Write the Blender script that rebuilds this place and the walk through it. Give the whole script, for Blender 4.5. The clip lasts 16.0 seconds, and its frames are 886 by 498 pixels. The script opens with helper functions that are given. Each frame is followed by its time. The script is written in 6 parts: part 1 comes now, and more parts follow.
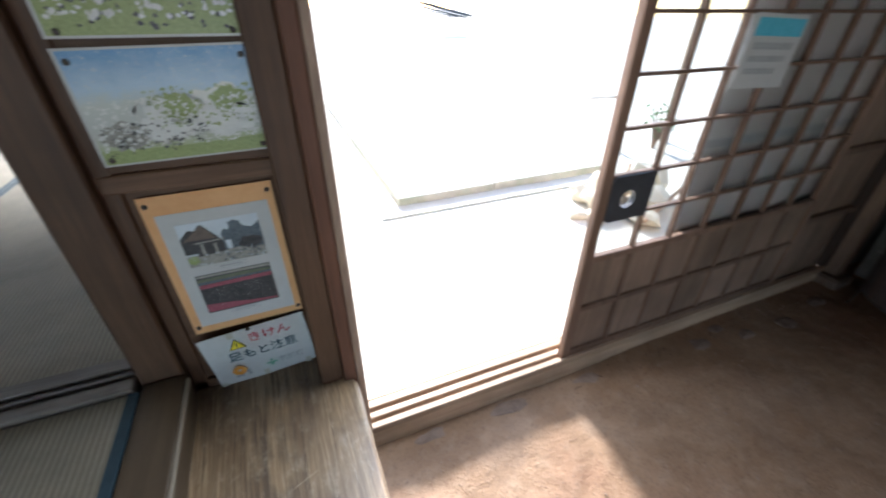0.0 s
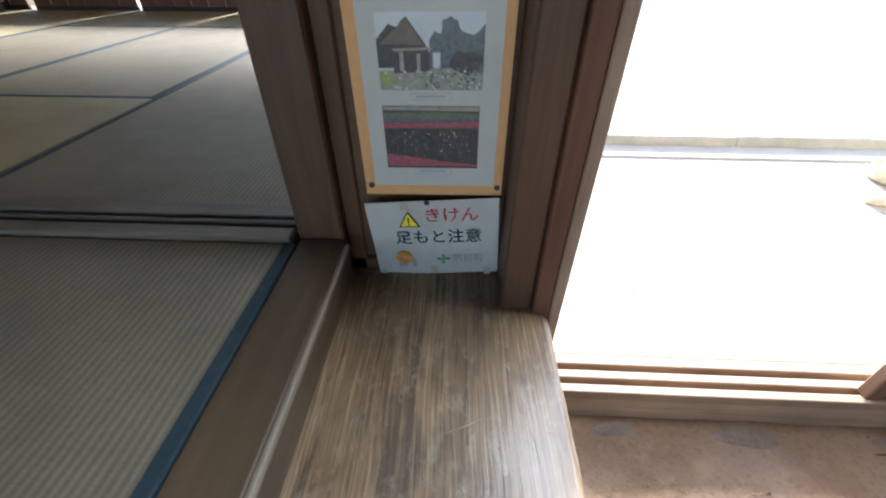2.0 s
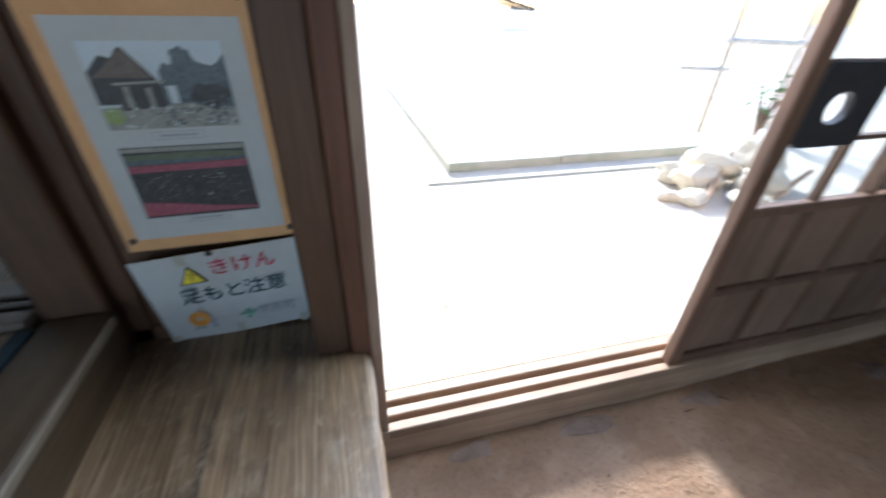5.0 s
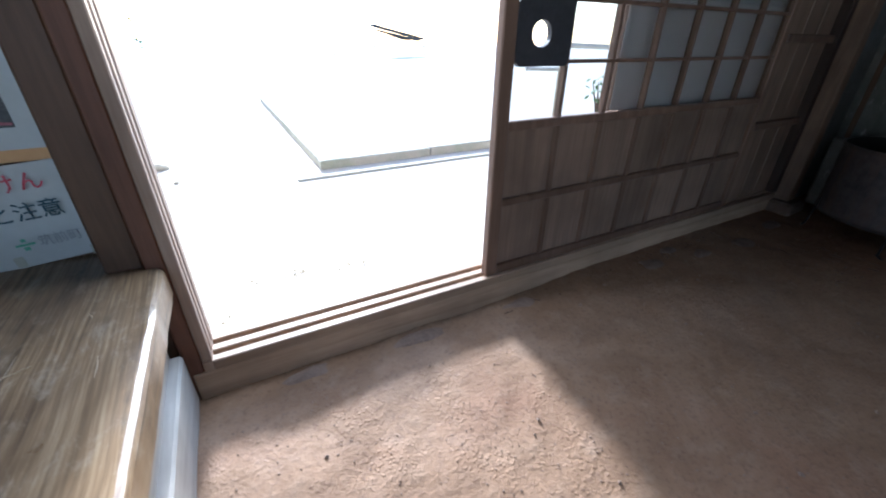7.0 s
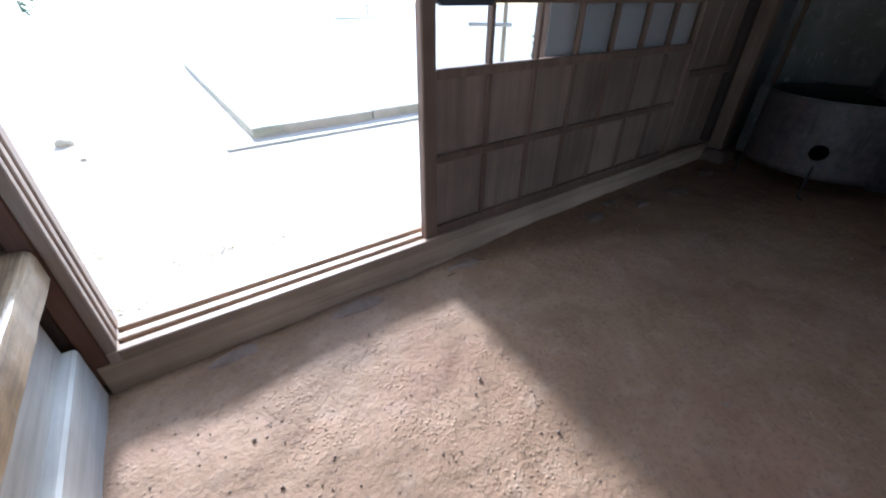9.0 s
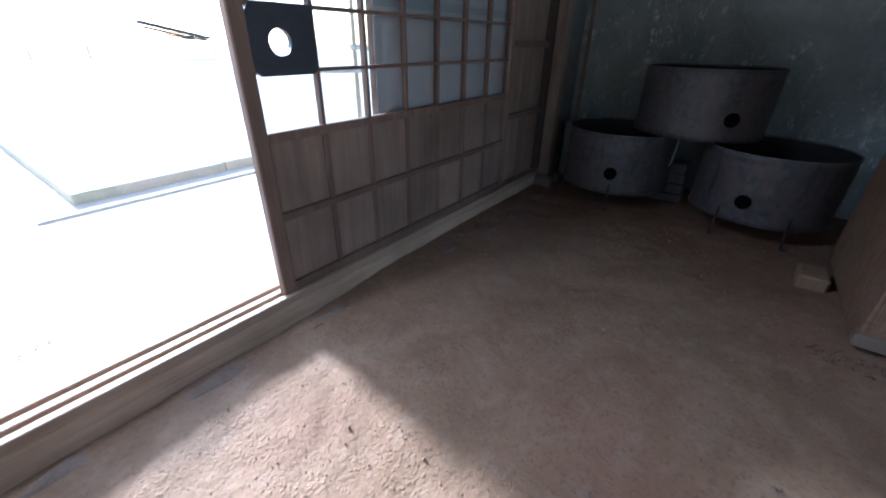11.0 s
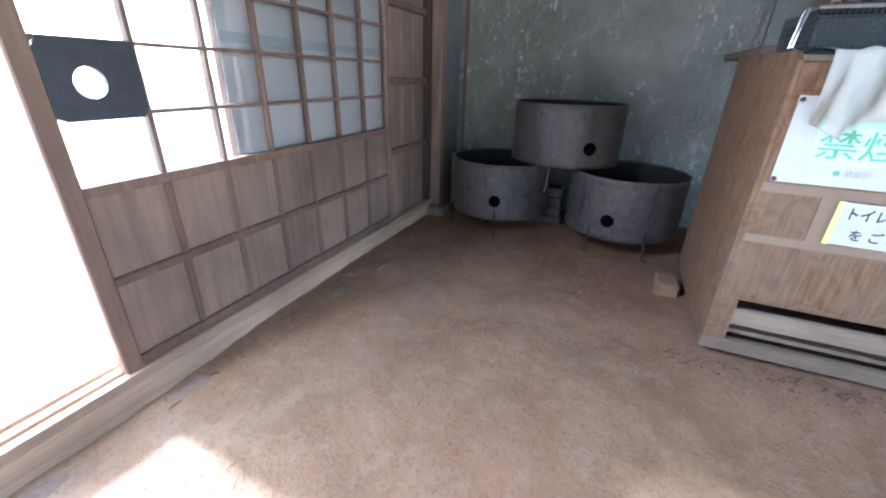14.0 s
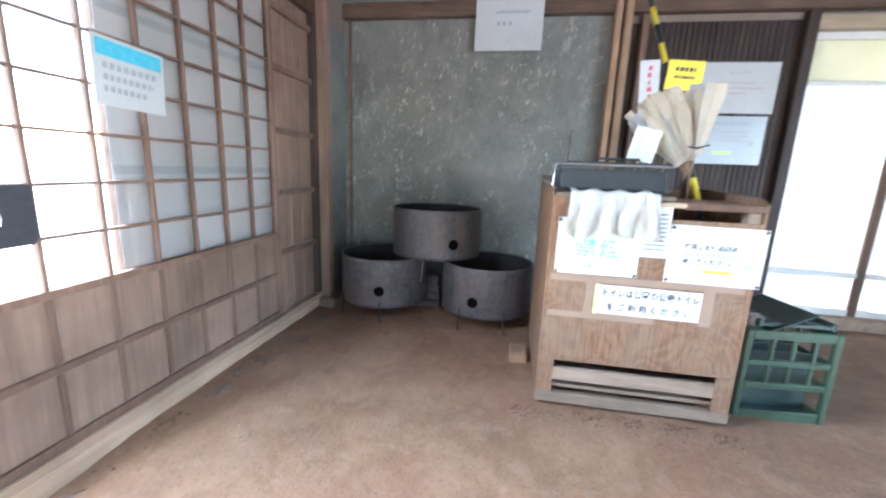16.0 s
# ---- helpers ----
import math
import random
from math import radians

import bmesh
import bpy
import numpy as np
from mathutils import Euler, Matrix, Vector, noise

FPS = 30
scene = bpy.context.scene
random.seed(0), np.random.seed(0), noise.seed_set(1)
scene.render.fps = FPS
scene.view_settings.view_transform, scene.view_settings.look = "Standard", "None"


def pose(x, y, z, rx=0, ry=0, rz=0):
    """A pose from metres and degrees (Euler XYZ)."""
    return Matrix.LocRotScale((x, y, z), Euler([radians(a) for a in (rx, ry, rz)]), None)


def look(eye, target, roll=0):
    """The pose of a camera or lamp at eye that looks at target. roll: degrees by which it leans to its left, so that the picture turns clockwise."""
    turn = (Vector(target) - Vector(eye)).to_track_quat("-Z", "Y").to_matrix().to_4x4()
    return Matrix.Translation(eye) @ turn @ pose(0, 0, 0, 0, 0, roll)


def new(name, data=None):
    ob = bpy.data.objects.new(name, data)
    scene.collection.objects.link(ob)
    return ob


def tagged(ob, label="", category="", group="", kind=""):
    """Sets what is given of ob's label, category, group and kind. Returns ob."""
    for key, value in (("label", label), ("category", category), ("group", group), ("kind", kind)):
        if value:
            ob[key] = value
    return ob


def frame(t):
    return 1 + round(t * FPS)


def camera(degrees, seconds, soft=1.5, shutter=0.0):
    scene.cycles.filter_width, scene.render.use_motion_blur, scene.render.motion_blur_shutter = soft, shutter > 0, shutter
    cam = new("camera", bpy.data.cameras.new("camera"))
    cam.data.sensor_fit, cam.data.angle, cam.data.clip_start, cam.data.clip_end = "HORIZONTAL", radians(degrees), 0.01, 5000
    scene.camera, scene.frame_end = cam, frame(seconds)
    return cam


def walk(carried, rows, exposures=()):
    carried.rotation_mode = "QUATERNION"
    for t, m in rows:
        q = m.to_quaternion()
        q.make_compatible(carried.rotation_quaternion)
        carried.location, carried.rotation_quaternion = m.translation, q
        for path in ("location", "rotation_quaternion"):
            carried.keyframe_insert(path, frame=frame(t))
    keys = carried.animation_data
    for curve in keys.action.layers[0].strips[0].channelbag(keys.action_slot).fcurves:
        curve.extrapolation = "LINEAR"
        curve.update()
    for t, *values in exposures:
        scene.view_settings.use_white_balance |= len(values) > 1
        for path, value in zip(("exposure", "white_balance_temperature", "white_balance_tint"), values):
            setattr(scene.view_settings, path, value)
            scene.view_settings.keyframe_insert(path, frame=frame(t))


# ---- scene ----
cam = camera(97.0, 16.0, soft=2.0, shutter=0.5)
PATH = [
    (0, (0.27, 0.126, 1.524), (0.934, 1.685, 0.461), 0.5),
    (0.5, (0.204, 0.239, 1.496), (0.601, 1.861, 0.395), 0.4),
    (1, (0.139, 0.352, 1.383), (0.286, 1.947, 0.185), 0.7),
    (1.5, (0.106, 0.397, 1.233), (0.073, 1.985, 0.018), 0.2),
    (2, (0.132, 0.429, 1.111), (0.061, 2.011, -0.111), 0.1),
    (2.5, (0.185, 0.447, 1.048), (0.115, 2.012, -0.196), 0.2),
    (3, (0.251, 0.448, 1.003), (0.201, 2.008, -0.247), 0.2),
    (3.5, (0.309, 0.451, 0.966), (0.308, 2.021, -0.273), 0.5),
    (4, (0.312, 0.454, 0.977), (0.386, 2.073, -0.195), 0.7),
    (4.5, (0.319, 0.453, 1.014), (0.548, 2.067, -0.144), 1.1),
    (5, (0.337, 0.448, 1.083), (0.802, 2.075, 0.017), 1.8),
    (5.2, (0.339, 0.452, 1.076), (1.001, 2.045, 0.063), 2.5),
    (7.3, (0.582, 0.057, 0.878), (1.434, 1.6, -0.068), 0.4),
    (7.5, (0.594, 0.068, 0.883), (1.444, 1.601, -0.079), 0.1),
    (8, (0.639, 0.088, 0.868), (1.532, 1.587, -0.109), 0.3),
    (8.5, (0.65, 0.084, 0.836), (1.591, 1.512, -0.201), 0.2),
    (9, (0.649, 0.076, 0.832), (1.622, 1.452, -0.245), 0.3),
    (9.5, (0.662, 0.033, 0.868), (1.686, 1.366, -0.216), 0.4),
    (10, (0.684, -0.01, 0.918), (1.908, 1.21, -0.089), 0.6),
    (12.5, (0.708, -0.102, 0.903), (2.232, 0.82, -0.006), 1.3),
    (13, (0.71, -0.155, 0.929), (2.323, 0.633, 0.047), 1.5),
    (13.5, (0.779, -0.145, 0.925), (2.445, 0.582, 0.09), 1.5),
    (14, (0.829, -0.109, 0.943), (2.512, 0.606, 0.131), 1.6),
    (14.5, (0.798, -0.202, 0.994), (2.526, 0.512, 0.284), 1.9),
    (15, (0.745, -0.259, 1.014), (2.52, 0.412, 0.381), 1.9),
    (15.5, (0.643, -0.316, 1.058), (2.502, 0.191, 0.521), 2.2),
    (16, (0.584, -0.343, 1.095), (2.517, -0.021, 0.695), 2.3),
]
EXPOSURES = [(0.0, 2.25, 5700, 10), (1.0, 2.25, 5800, 10), (2.0, 2.25, 5800, 10), (4.0, 2.25, 5800, 10), (5.0, 1.9, 5450, 10), (8.0, 1.7, 5100, 10), (10.0, 1.72, 4950, 10), (12.5, 2.75, 4700, 10), (13.2, 3.05, 4850, 10), (14.0, 3.8, 5050, 10), (14.5, 4.25, 5100, 10), (16.0, 4.45, 5250, 10)]
walk(cam, [(t, look(eye, target, roll)) for t, eye, target, roll in PATH], EXPOSURES)

# ---- world, sun, exposure ----
world = bpy.data.worlds.new("world")
scene.world = world
world.use_nodes = True
wn = world.node_tree
sky = wn.nodes.new("ShaderNodeTexSky")
sky.sky_type = "NISHITA"
sky.sun_disc = False
SUN_EL, SUN_AZ = 22.0, 7.0
sky.sun_elevation = radians(SUN_EL)
sky.sun_rotation = radians(SUN_AZ)
wn.links.new(sky.outputs[0], wn.nodes["Background"].inputs[0])
wn.nodes["Background"].inputs[1].default_value = 0.15
sun = new("sun", bpy.data.lights.new("sun", "SUN"))
sun.data.energy, sun.data.angle, sun.data.color = 5.0, radians(8), (1.0, 0.95, 0.88)
sun.matrix_world = look((math.sin(radians(SUN_AZ)) * 5, math.cos(radians(SUN_AZ)) * 5, math.tan(radians(SUN_EL)) * 5), (0, 0, 0))


def opening_fill(name, x, y, z, w, h, turn, watts, down=0):
    """An area lamp added in an opening of the house, standing in for daylight."""
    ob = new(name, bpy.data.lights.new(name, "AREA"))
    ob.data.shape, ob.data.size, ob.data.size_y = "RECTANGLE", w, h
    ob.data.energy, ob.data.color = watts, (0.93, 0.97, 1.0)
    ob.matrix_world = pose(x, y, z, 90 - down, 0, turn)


# ---- materials ----
def mat(name, rough=0.7, metal=0.0, spec=None):
    m = bpy.data.materials.new(name)
    m.use_nodes = True
    b = m.node_tree.nodes["Principled BSDF"]
    b.inputs["Roughness"].default_value = rough
    b.inputs["Metallic"].default_value = metal
    if spec is not None:
        b.inputs["Specular IOR Level"].default_value = spec
    return m, m.node_tree, b


def coords(nt, scale=(1, 1, 1), kind="Object"):
    tc = nt.nodes.new("ShaderNodeTexCoord")
    mp = nt.nodes.new("ShaderNodeMapping")
    mp.inputs["Scale"].default_value = scale
    nt.links.new(tc.outputs[kind], mp.inputs[0])
    return mp.outputs[0]


def world_coords(nt, scale=(1, 1, 1)):
    g = nt.nodes.new("ShaderNodeNewGeometry")
    mp = nt.nodes.new("ShaderNodeMapping")
    mp.inputs["Scale"].default_value = scale
    nt.links.new(g.outputs["Position"], mp.inputs[0])
    return mp.outputs[0]


def noise_tex(nt, vec, scale, detail=6.0, rough=0.6, distort=0.0):
    n = nt.nodes.new("ShaderNodeTexNoise")
    n.inputs["Scale"].default_value = scale
    n.inputs["Detail"].default_value = detail
    n.inputs["Roughness"].default_value = rough
    n.inputs["Distortion"].default_value = distort
    nt.links.new(vec, n.inputs["Vector"])
    return n.outputs["Fac"]


def ramp(nt, fac, stops):
    r = nt.nodes.new("ShaderNodeValToRGB")
    e = r.color_ramp.elements
    while len(e) < len(stops):
        e.new(0.5)
    for el, (p, c) in zip(e, stops):
        el.position = p
        el.color = (*c, 1) if len(c) == 3 else c
    nt.links.new(fac, r.inputs[0])
    return r.outputs[0]


def mix(nt, fac, a, b, mode="MIX"):
    n = nt.nodes.new("ShaderNodeMix")
    n.data_type = "RGBA"
    n.blend_type = mode
    for sock, v in ((n.inputs[0], fac), (n.inputs[6], a), (n.inputs[7], b)):
        if isinstance(v, bpy.types.NodeSocket):
            nt.links.new(v, sock)
        elif isinstance(v, (int, float)):
            sock.default_value = v
        else:
            sock.default_value = (*v, 1)
    return n.outputs[2]


def math_node(nt, op, a, b=0.0):
    n = nt.nodes.new("ShaderNodeMath")
    n.operation = op
    for sock, v in zip(n.inputs, (a, b)):
        if isinstance(v, bpy.types.NodeSocket):
            nt.links.new(v, sock)
        else:
            sock.default_value = v
    return n.outputs[0]


def bump(nt, b, height, strength=0.3, dist=0.01):
    n = nt.nodes.new("ShaderNodeBump")
    n.inputs["Strength"].default_value = strength
    n.inputs["Distance"].default_value = dist
    nt.links.new(height, n.inputs["Height"])
    nt.links.new(n.outputs[0], b.inputs["Normal"])


def wood(name, dark, light, rough=0.6, axis="Z", grain=28.0, knots=0.35, spec=0.4, wear=None, gloss_var=0.15, lo=0.3, hi=0.7):
    """Sawn timber: long grain along one axis, knots, broad stains, tone from piece to piece."""
    m, nt, b = mat(name, rough, 0.0, spec)
    st = {"X": (0.06, 1, 1), "Y": (1, 0.06, 1), "Z": (1, 1, 0.06)}[axis]
    info = nt.nodes.new("ShaderNodeObjectInfo")
    v = world_coords(nt, st)
    off = nt.nodes.new("ShaderNodeVectorMath")
    off.operation = "ADD"
    nt.links.new(v, off.inputs[0])
    comb = nt.nodes.new("ShaderNodeCombineXYZ")
    rnd = math_node(nt, "MULTIPLY", info.outputs["Random"], 7.0)
    for i in range(3):
        nt.links.new(rnd, comb.inputs[i])
    nt.links.new(comb.outputs[0], off.inputs[1])
    v = off.outputs[0]
    g1 = noise_tex(nt, v, grain, 5, 0.6, 0.6)
    g2 = noise_tex(nt, v, grain * 4.5, 3, 0.5)
    g = math_node(nt, "ADD", math_node(nt, "MULTIPLY", g1, 0.7), math_node(nt, "MULTIPLY", g2, 0.3))
    col = ramp(nt, g, [(lo, dark), (hi, light)])
    broad = noise_tex(nt, world_coords(nt), 3.1, 4, 0.6)
    col = mix(nt, ramp(nt, broad, [(0.35, (0.0,) * 3), (0.75, (0.55,) * 3)]), col, tuple(0.55 * c for c in dark))
    if knots:
        kv = world_coords(nt, {"X": (0.45, 1, 1), "Y": (1, 0.45, 1), "Z": (1, 1, 0.45)}[axis])
        vor = nt.nodes.new("ShaderNodeTexVoronoi")
        vor.inputs["Scale"].default_value = 5.2
        nt.links.new(kv, vor.inputs["Vector"])
        k = ramp(nt, vor.outputs["Distance"], [(0.05, (knots,) * 3), (0.16, (0.0,) * 3)])
        col = mix(nt, k, col, tuple(0.25 * c for c in dark))
    tone = nt.nodes.new("ShaderNodeHueSaturation")
    nt.links.new(math_node(nt, "ADD", math_node(nt, "MULTIPLY", info.outputs["Random"], 0.4), 0.8), tone.inputs["Value"])
    nt.links.new(col, tone.inputs["Color"])
    col = tone.outputs[0]
    if wear:
        wv = noise_tex(nt, world_coords(nt), 9.0, 8, 0.75, 0.3)
        col = mix(nt, ramp(nt, wv, [(0.5, (0.0,) * 3), (0.72, (0.6,) * 3)]), col, wear)
    nt.links.new(col, b.inputs["Base Color"])
    nt.links.new(math_node(nt, "ADD", math_node(nt, "MULTIPLY", broad, gloss_var), rough - gloss_var / 2), b.inputs["Roughness"])
    bump(nt, b, g, 0.35, 0.004)
    return m


def speckled(name, a, b_, scale, rough=0.8, bump_s=0.3, bump_d=0.01, fine=60.0, spec=0.4, stain=None, stain_scale=2.0, metal=0.0):
    """Mottled mineral, painted or cast surface, at two scales."""
    m, nt, b = mat(name, rough, metal, spec)
    v = world_coords(nt)
    n1 = noise_tex(nt, v, scale, 7, 0.65)
    n2 = noise_tex(nt, v, fine, 4, 0.6)
    n = math_node(nt, "ADD", math_node(nt, "MULTIPLY", n1, 0.65), math_node(nt, "MULTIPLY", n2, 0.35))
    col = ramp(nt, n, [(0.32, a), (0.68, b_)])
    if stain:
        s = noise_tex(nt, v, stain_scale, 6, 0.7, 0.5)
        col = mix(nt, ramp(nt, s, [(0.48, (0.0,) * 3), (0.68, (0.75,) * 3)]), col, stain)
    nt.links.new(col, b.inputs["Base Color"])
    bump(nt, b, n, bump_s, bump_d)
    return m


WOOD_POST = wood("dark_post_wood", (0.05, 0.024, 0.013), (0.135, 0.07, 0.038), 0.55, "Z", 26, 0.7)
WOOD_PANEL = wood("old_panel_wood", (0.065, 0.033, 0.019), (0.155, 0.083, 0.047), 0.6, "X", 24, 0.6)
WOOD_JAMB = wood("reddish_jamb_wood", (0.115, 0.047, 0.028), (0.24, 0.108, 0.064), 0.6, "Z", 26)


def bench_wood():
    """Old plank: long raised tan grain over dark pores, black streaks, worn grey patches."""
    m, nt, b = mat("worn_bench_wood", 0.36, 0.0, 0.5)
    sway = noise_tex(nt, world_coords(nt, (1, 0.6, 1)), 2.2, 3, 0.5)
    geo = nt.nodes.new("ShaderNodeNewGeometry")
    sep = nt.nodes.new("ShaderNodeSeparateXYZ")
    nt.links.new(geo.outputs["Position"], sep.inputs[0])
    xs = math_node(nt, "ADD", sep.outputs["X"], math_node(nt, "MULTIPLY", sway, 0.07))
    cv = nt.nodes.new("ShaderNodeCombineXYZ")
    nt.links.new(xs, cv.inputs[0])
    nt.links.new(math_node(nt, "MULTIPLY", sep.outputs["Y"], 0.022), cv.inputs[1])
    lines = noise_tex(nt, cv.outputs[0], 170.0, 2, 0.5)
    pores = noise_tex(nt, world_coords(nt, (1, 0.04, 1)), 330.0, 3, 0.6)
    g = math_node(nt, "ADD", math_node(nt, "MULTIPLY", lines, 0.75), math_node(nt, "MULTIPLY", pores, 0.25))
    col = ramp(nt, g, [(0.3, (0.12, 0.076, 0.04)), (0.5, (0.25, 0.165, 0.088)), (0.7, (0.42, 0.305, 0.18))])
    streak = noise_tex(nt, world_coords(nt, (1, 0.05, 1)), 34.0, 6, 0.65, 0.4)
    patch = noise_tex(nt, world_coords(nt), 4.2, 6, 0.65, 0.4)
    sel = math_node(nt, "ADD", math_node(nt, "MULTIPLY", streak, 0.6), math_node(nt, "MULTIPLY", patch, 0.4))
    col = mix(nt, ramp(nt, sel, [(0.52, (0.0,) * 3), (0.62, (0.75,) * 3)]), col, (0.05, 0.034, 0.023))
    grime = noise_tex(nt, world_coords(nt, (1, 0.45, 1)), 3.1, 5, 0.6, 0.5)
    col = mix(nt, ramp(nt, grime, [(0.5, (0.0,) * 3), (0.66, (0.65,) * 3)]), col, (0.08, 0.05, 0.029))
    rub = noise_tex(nt, world_coords(nt, (1, 0.5, 1)), 22.0, 8, 0.8, 0.4)
    col = mix(nt, ramp(nt, rub, [(0.52, (0.0,) * 3), (0.7, (0.5,) * 3)]), col, (0.46, 0.39, 0.29))
    nt.links.new(col, b.inputs["Base Color"])
    nt.links.new(ramp(nt, patch, [(0.35, (0.26,) * 3), (0.65, (0.46,) * 3)]), b.inputs["Roughness"])
    bump(nt, b, g, 0.3, 0.002)
    return m


WOOD_BENCH = bench_wood()
WOOD_BASE = wood("pale_base_wood", (0.42, 0.375, 0.31), (0.78, 0.73, 0.65), 0.6, "Y", 22, 0.35)
WOOD_KAM = wood("floor_edge_wood", (0.052, 0.034, 0.019), (0.118, 0.079, 0.044), 0.45, "Y", 14, 0.25)
# Paler wood that paints the line of light along the floor's edge.
WOOD_LITSTRIP = wood("lit_edge_wood", (0.17, 0.13, 0.085), (0.36, 0.3, 0.22), 0.5, "Y", 22, 0.1)
WOOD_EDGE = wood("pale_edge_wood", (0.3, 0.23, 0.15), (0.48, 0.39, 0.27), 0.5, "Y", 22, 0.1)
WOOD_SILL = wood("pale_sill_wood", (0.27, 0.18, 0.118), (0.48, 0.345, 0.235), 0.55, "X", 24, 0.15)
# Worn wood, its colour paled further for daylight on the jamb's edge.
WOOD_JAMBLIT = wood("lit_jamb_edge", (0.26, 0.17, 0.12), (0.5, 0.38, 0.29), 0.55, "Z", 26, 0.1)
WOOD_GROOVE = wood("grey_track_wood", (0.1, 0.08, 0.065), (0.24, 0.2, 0.17), 0.5, "X", 24, 0.1)
WOOD_DOOR = wood("door_frame_wood", (0.112, 0.065, 0.043), (0.224, 0.138, 0.095), 0.55, "Z", 26, 0.1)
WOOD_DOORPAN = wood("door_panel_wood", (0.153, 0.100, 0.071), (0.306, 0.204, 0.146), 0.6, "Z", 22, 0.3)
WOOD_BEAM = wood("roof_beam_wood", (0.07, 0.043, 0.028), (0.2, 0.125, 0.08), 0.65, "Y", 22)
WOOD_PALE = wood("pale_timber", (0.26, 0.16, 0.095), (0.44, 0.29, 0.18), 0.65, "Z", 24, 0.3)
WOOD_BOARD = wood("dark_wall_boards", (0.03, 0.019, 0.014), (0.07, 0.042, 0.032), 0.6, "Z", 26, 0.15)
WOOD_LOW = wood("red_brown_low_boards", (0.09, 0.035, 0.025), (0.17, 0.075, 0.052), 0.55, "Z", 22, 0.2)
WOOD_CRATE = wood("weathered_ply_batten", (0.14, 0.1, 0.07), (0.27, 0.21, 0.155), 0.75, "Y", 24, 0.1)


def plaster():
    m, nt, b = mat("dark_plaster", 0.7, 0.0, 0.35)
    v = world_coords(nt)
    n1 = noise_tex(nt, v, 3.0, 8, 0.7, 0.4)
    n2 = noise_tex(nt, v, 40.0, 5, 0.65)
    col = ramp(nt, n1, [(0.3, (0.115, 0.115, 0.103)), (0.55, (0.195, 0.193, 0.175)), (0.75, (0.26, 0.255, 0.23))])
    col = mix(nt, ramp(nt, n2, [(0.4, (0.0,) * 3), (0.7, (0.35,) * 3)]), col, (0.26, 0.255, 0.23))
    scuff = noise_tex(nt, world_coords(nt, (1, 1, 0.45)), 9.0, 9, 0.8, 0.6)
    col = mix(nt, ramp(nt, scuff, [(0.57, (0.0,) * 3), (0.66, (0.75,) * 3)]), col, (0.36, 0.345, 0.3))
    fleck = noise_tex(nt, world_coords(nt, (1, 1, 0.6)), 26.0, 6, 0.75, 0.5)
    zone = noise_tex(nt, v, 1.7, 3, 0.5)
    fl = math_node(nt, "MULTIPLY", ramp(nt, fleck, [(0.57, (0.0,) * 3), (0.64, (0.9,) * 3)]), ramp(nt, zone, [(0.4, (0.0,) * 3), (0.6, (1.0,) * 3)]))
    col = mix(nt, fl, col, (0.45, 0.44, 0.4))
    drip = noise_tex(nt, world_coords(nt, (1, 1, 0.25)), 2.4, 6, 0.7, 0.8)
    col = mix(nt, ramp(nt, drip, [(0.3, (0.6,) * 3), (0.46, (0.0,) * 3)]), col, (0.1, 0.1, 0.094))
    nt.links.new(col, b.inputs["Base Color"])
    bump(nt, b, n2, 0.2, 0.006)
    return m


PLASTER = plaster()
# The plaster again, with the corner's shade put into its colour.
PLASTER_SHADED = speckled("shaded_plaster", (0.12, 0.125, 0.12), (0.22, 0.225, 0.215), 5.0, 0.8, 0.15, 0.006, 45)
def iron():
    m, nt, b = mat("sooty_iron", 0.5, 0.0, 0.5)
    st = noise_tex(nt, world_coords(nt, (1, 1, 0.18)), 13.0, 6, 0.7, 0.3)
    n = noise_tex(nt, world_coords(nt), 26.0, 7, 0.7)
    base = ramp(nt, n, [(0.3, (0.04, 0.037, 0.041)), (0.7, (0.11, 0.1, 0.103))])
    col = mix(nt, ramp(nt, st, [(0.5, (0.0,) * 3), (0.66, (0.7,) * 3)]), base, (0.12, 0.08, 0.064))
    col = mix(nt, ramp(nt, st, [(0.3, (0.8,) * 3), (0.42, (0.0,) * 3)]), col, (0.015, 0.015, 0.016))
    pale = noise_tex(nt, world_coords(nt, (1, 1, 0.5)), 6.0, 8, 0.75)
    col = mix(nt, ramp(nt, pale, [(0.66, (0.0,) * 3), (0.72, (0.6,) * 3)]), col, (0.36, 0.33, 0.3))
    nt.links.new(col, b.inputs["Base Color"])
    bump(nt, b, n, 0.25, 0.003)
    return m


IRON = iron()
# Near black, to paint the shade inside the air holes.
HOLE_DISC = speckled("black_hole_disc", (0.003, 0.003, 0.003), (0.006, 0.006, 0.006), 9.0, 1.0, 0.0, 0.001, 70, 0.0)
IRON_RIM = speckled("scratched_iron_rim", (0.03, 0.028, 0.03), (0.2, 0.185, 0.175), 9.0, 0.45, 0.1, 0.002, 45)
IRON_IN = speckled("sooty_iron_inside", (0.012, 0.012, 0.012), (0.035, 0.032, 0.03), 9.0, 0.8, 0.2, 0.003, 70)
WIRE = speckled("steel_wire", (0.25, 0.25, 0.25), (0.45, 0.45, 0.45), 30.0, 0.35, 0.05, 0.001, 90, 0.5, None, 2.0, 0.8)
SOOT = speckled("dull_black_steel", (0.02, 0.023, 0.026), (0.045, 0.05, 0.055), 20.0, 0.6, 0.1, 0.001, 90, 0.4)
BLACK = speckled("black_enamel", (0.015, 0.018, 0.02), (0.035, 0.04, 0.045), 20.0, 0.3, 0.05, 0.001, 90, 0.6)
PULL = speckled("dark_pull_plate", (0.035, 0.035, 0.04), (0.06, 0.06, 0.066), 20.0, 0.45, 0.05, 0.001, 90)
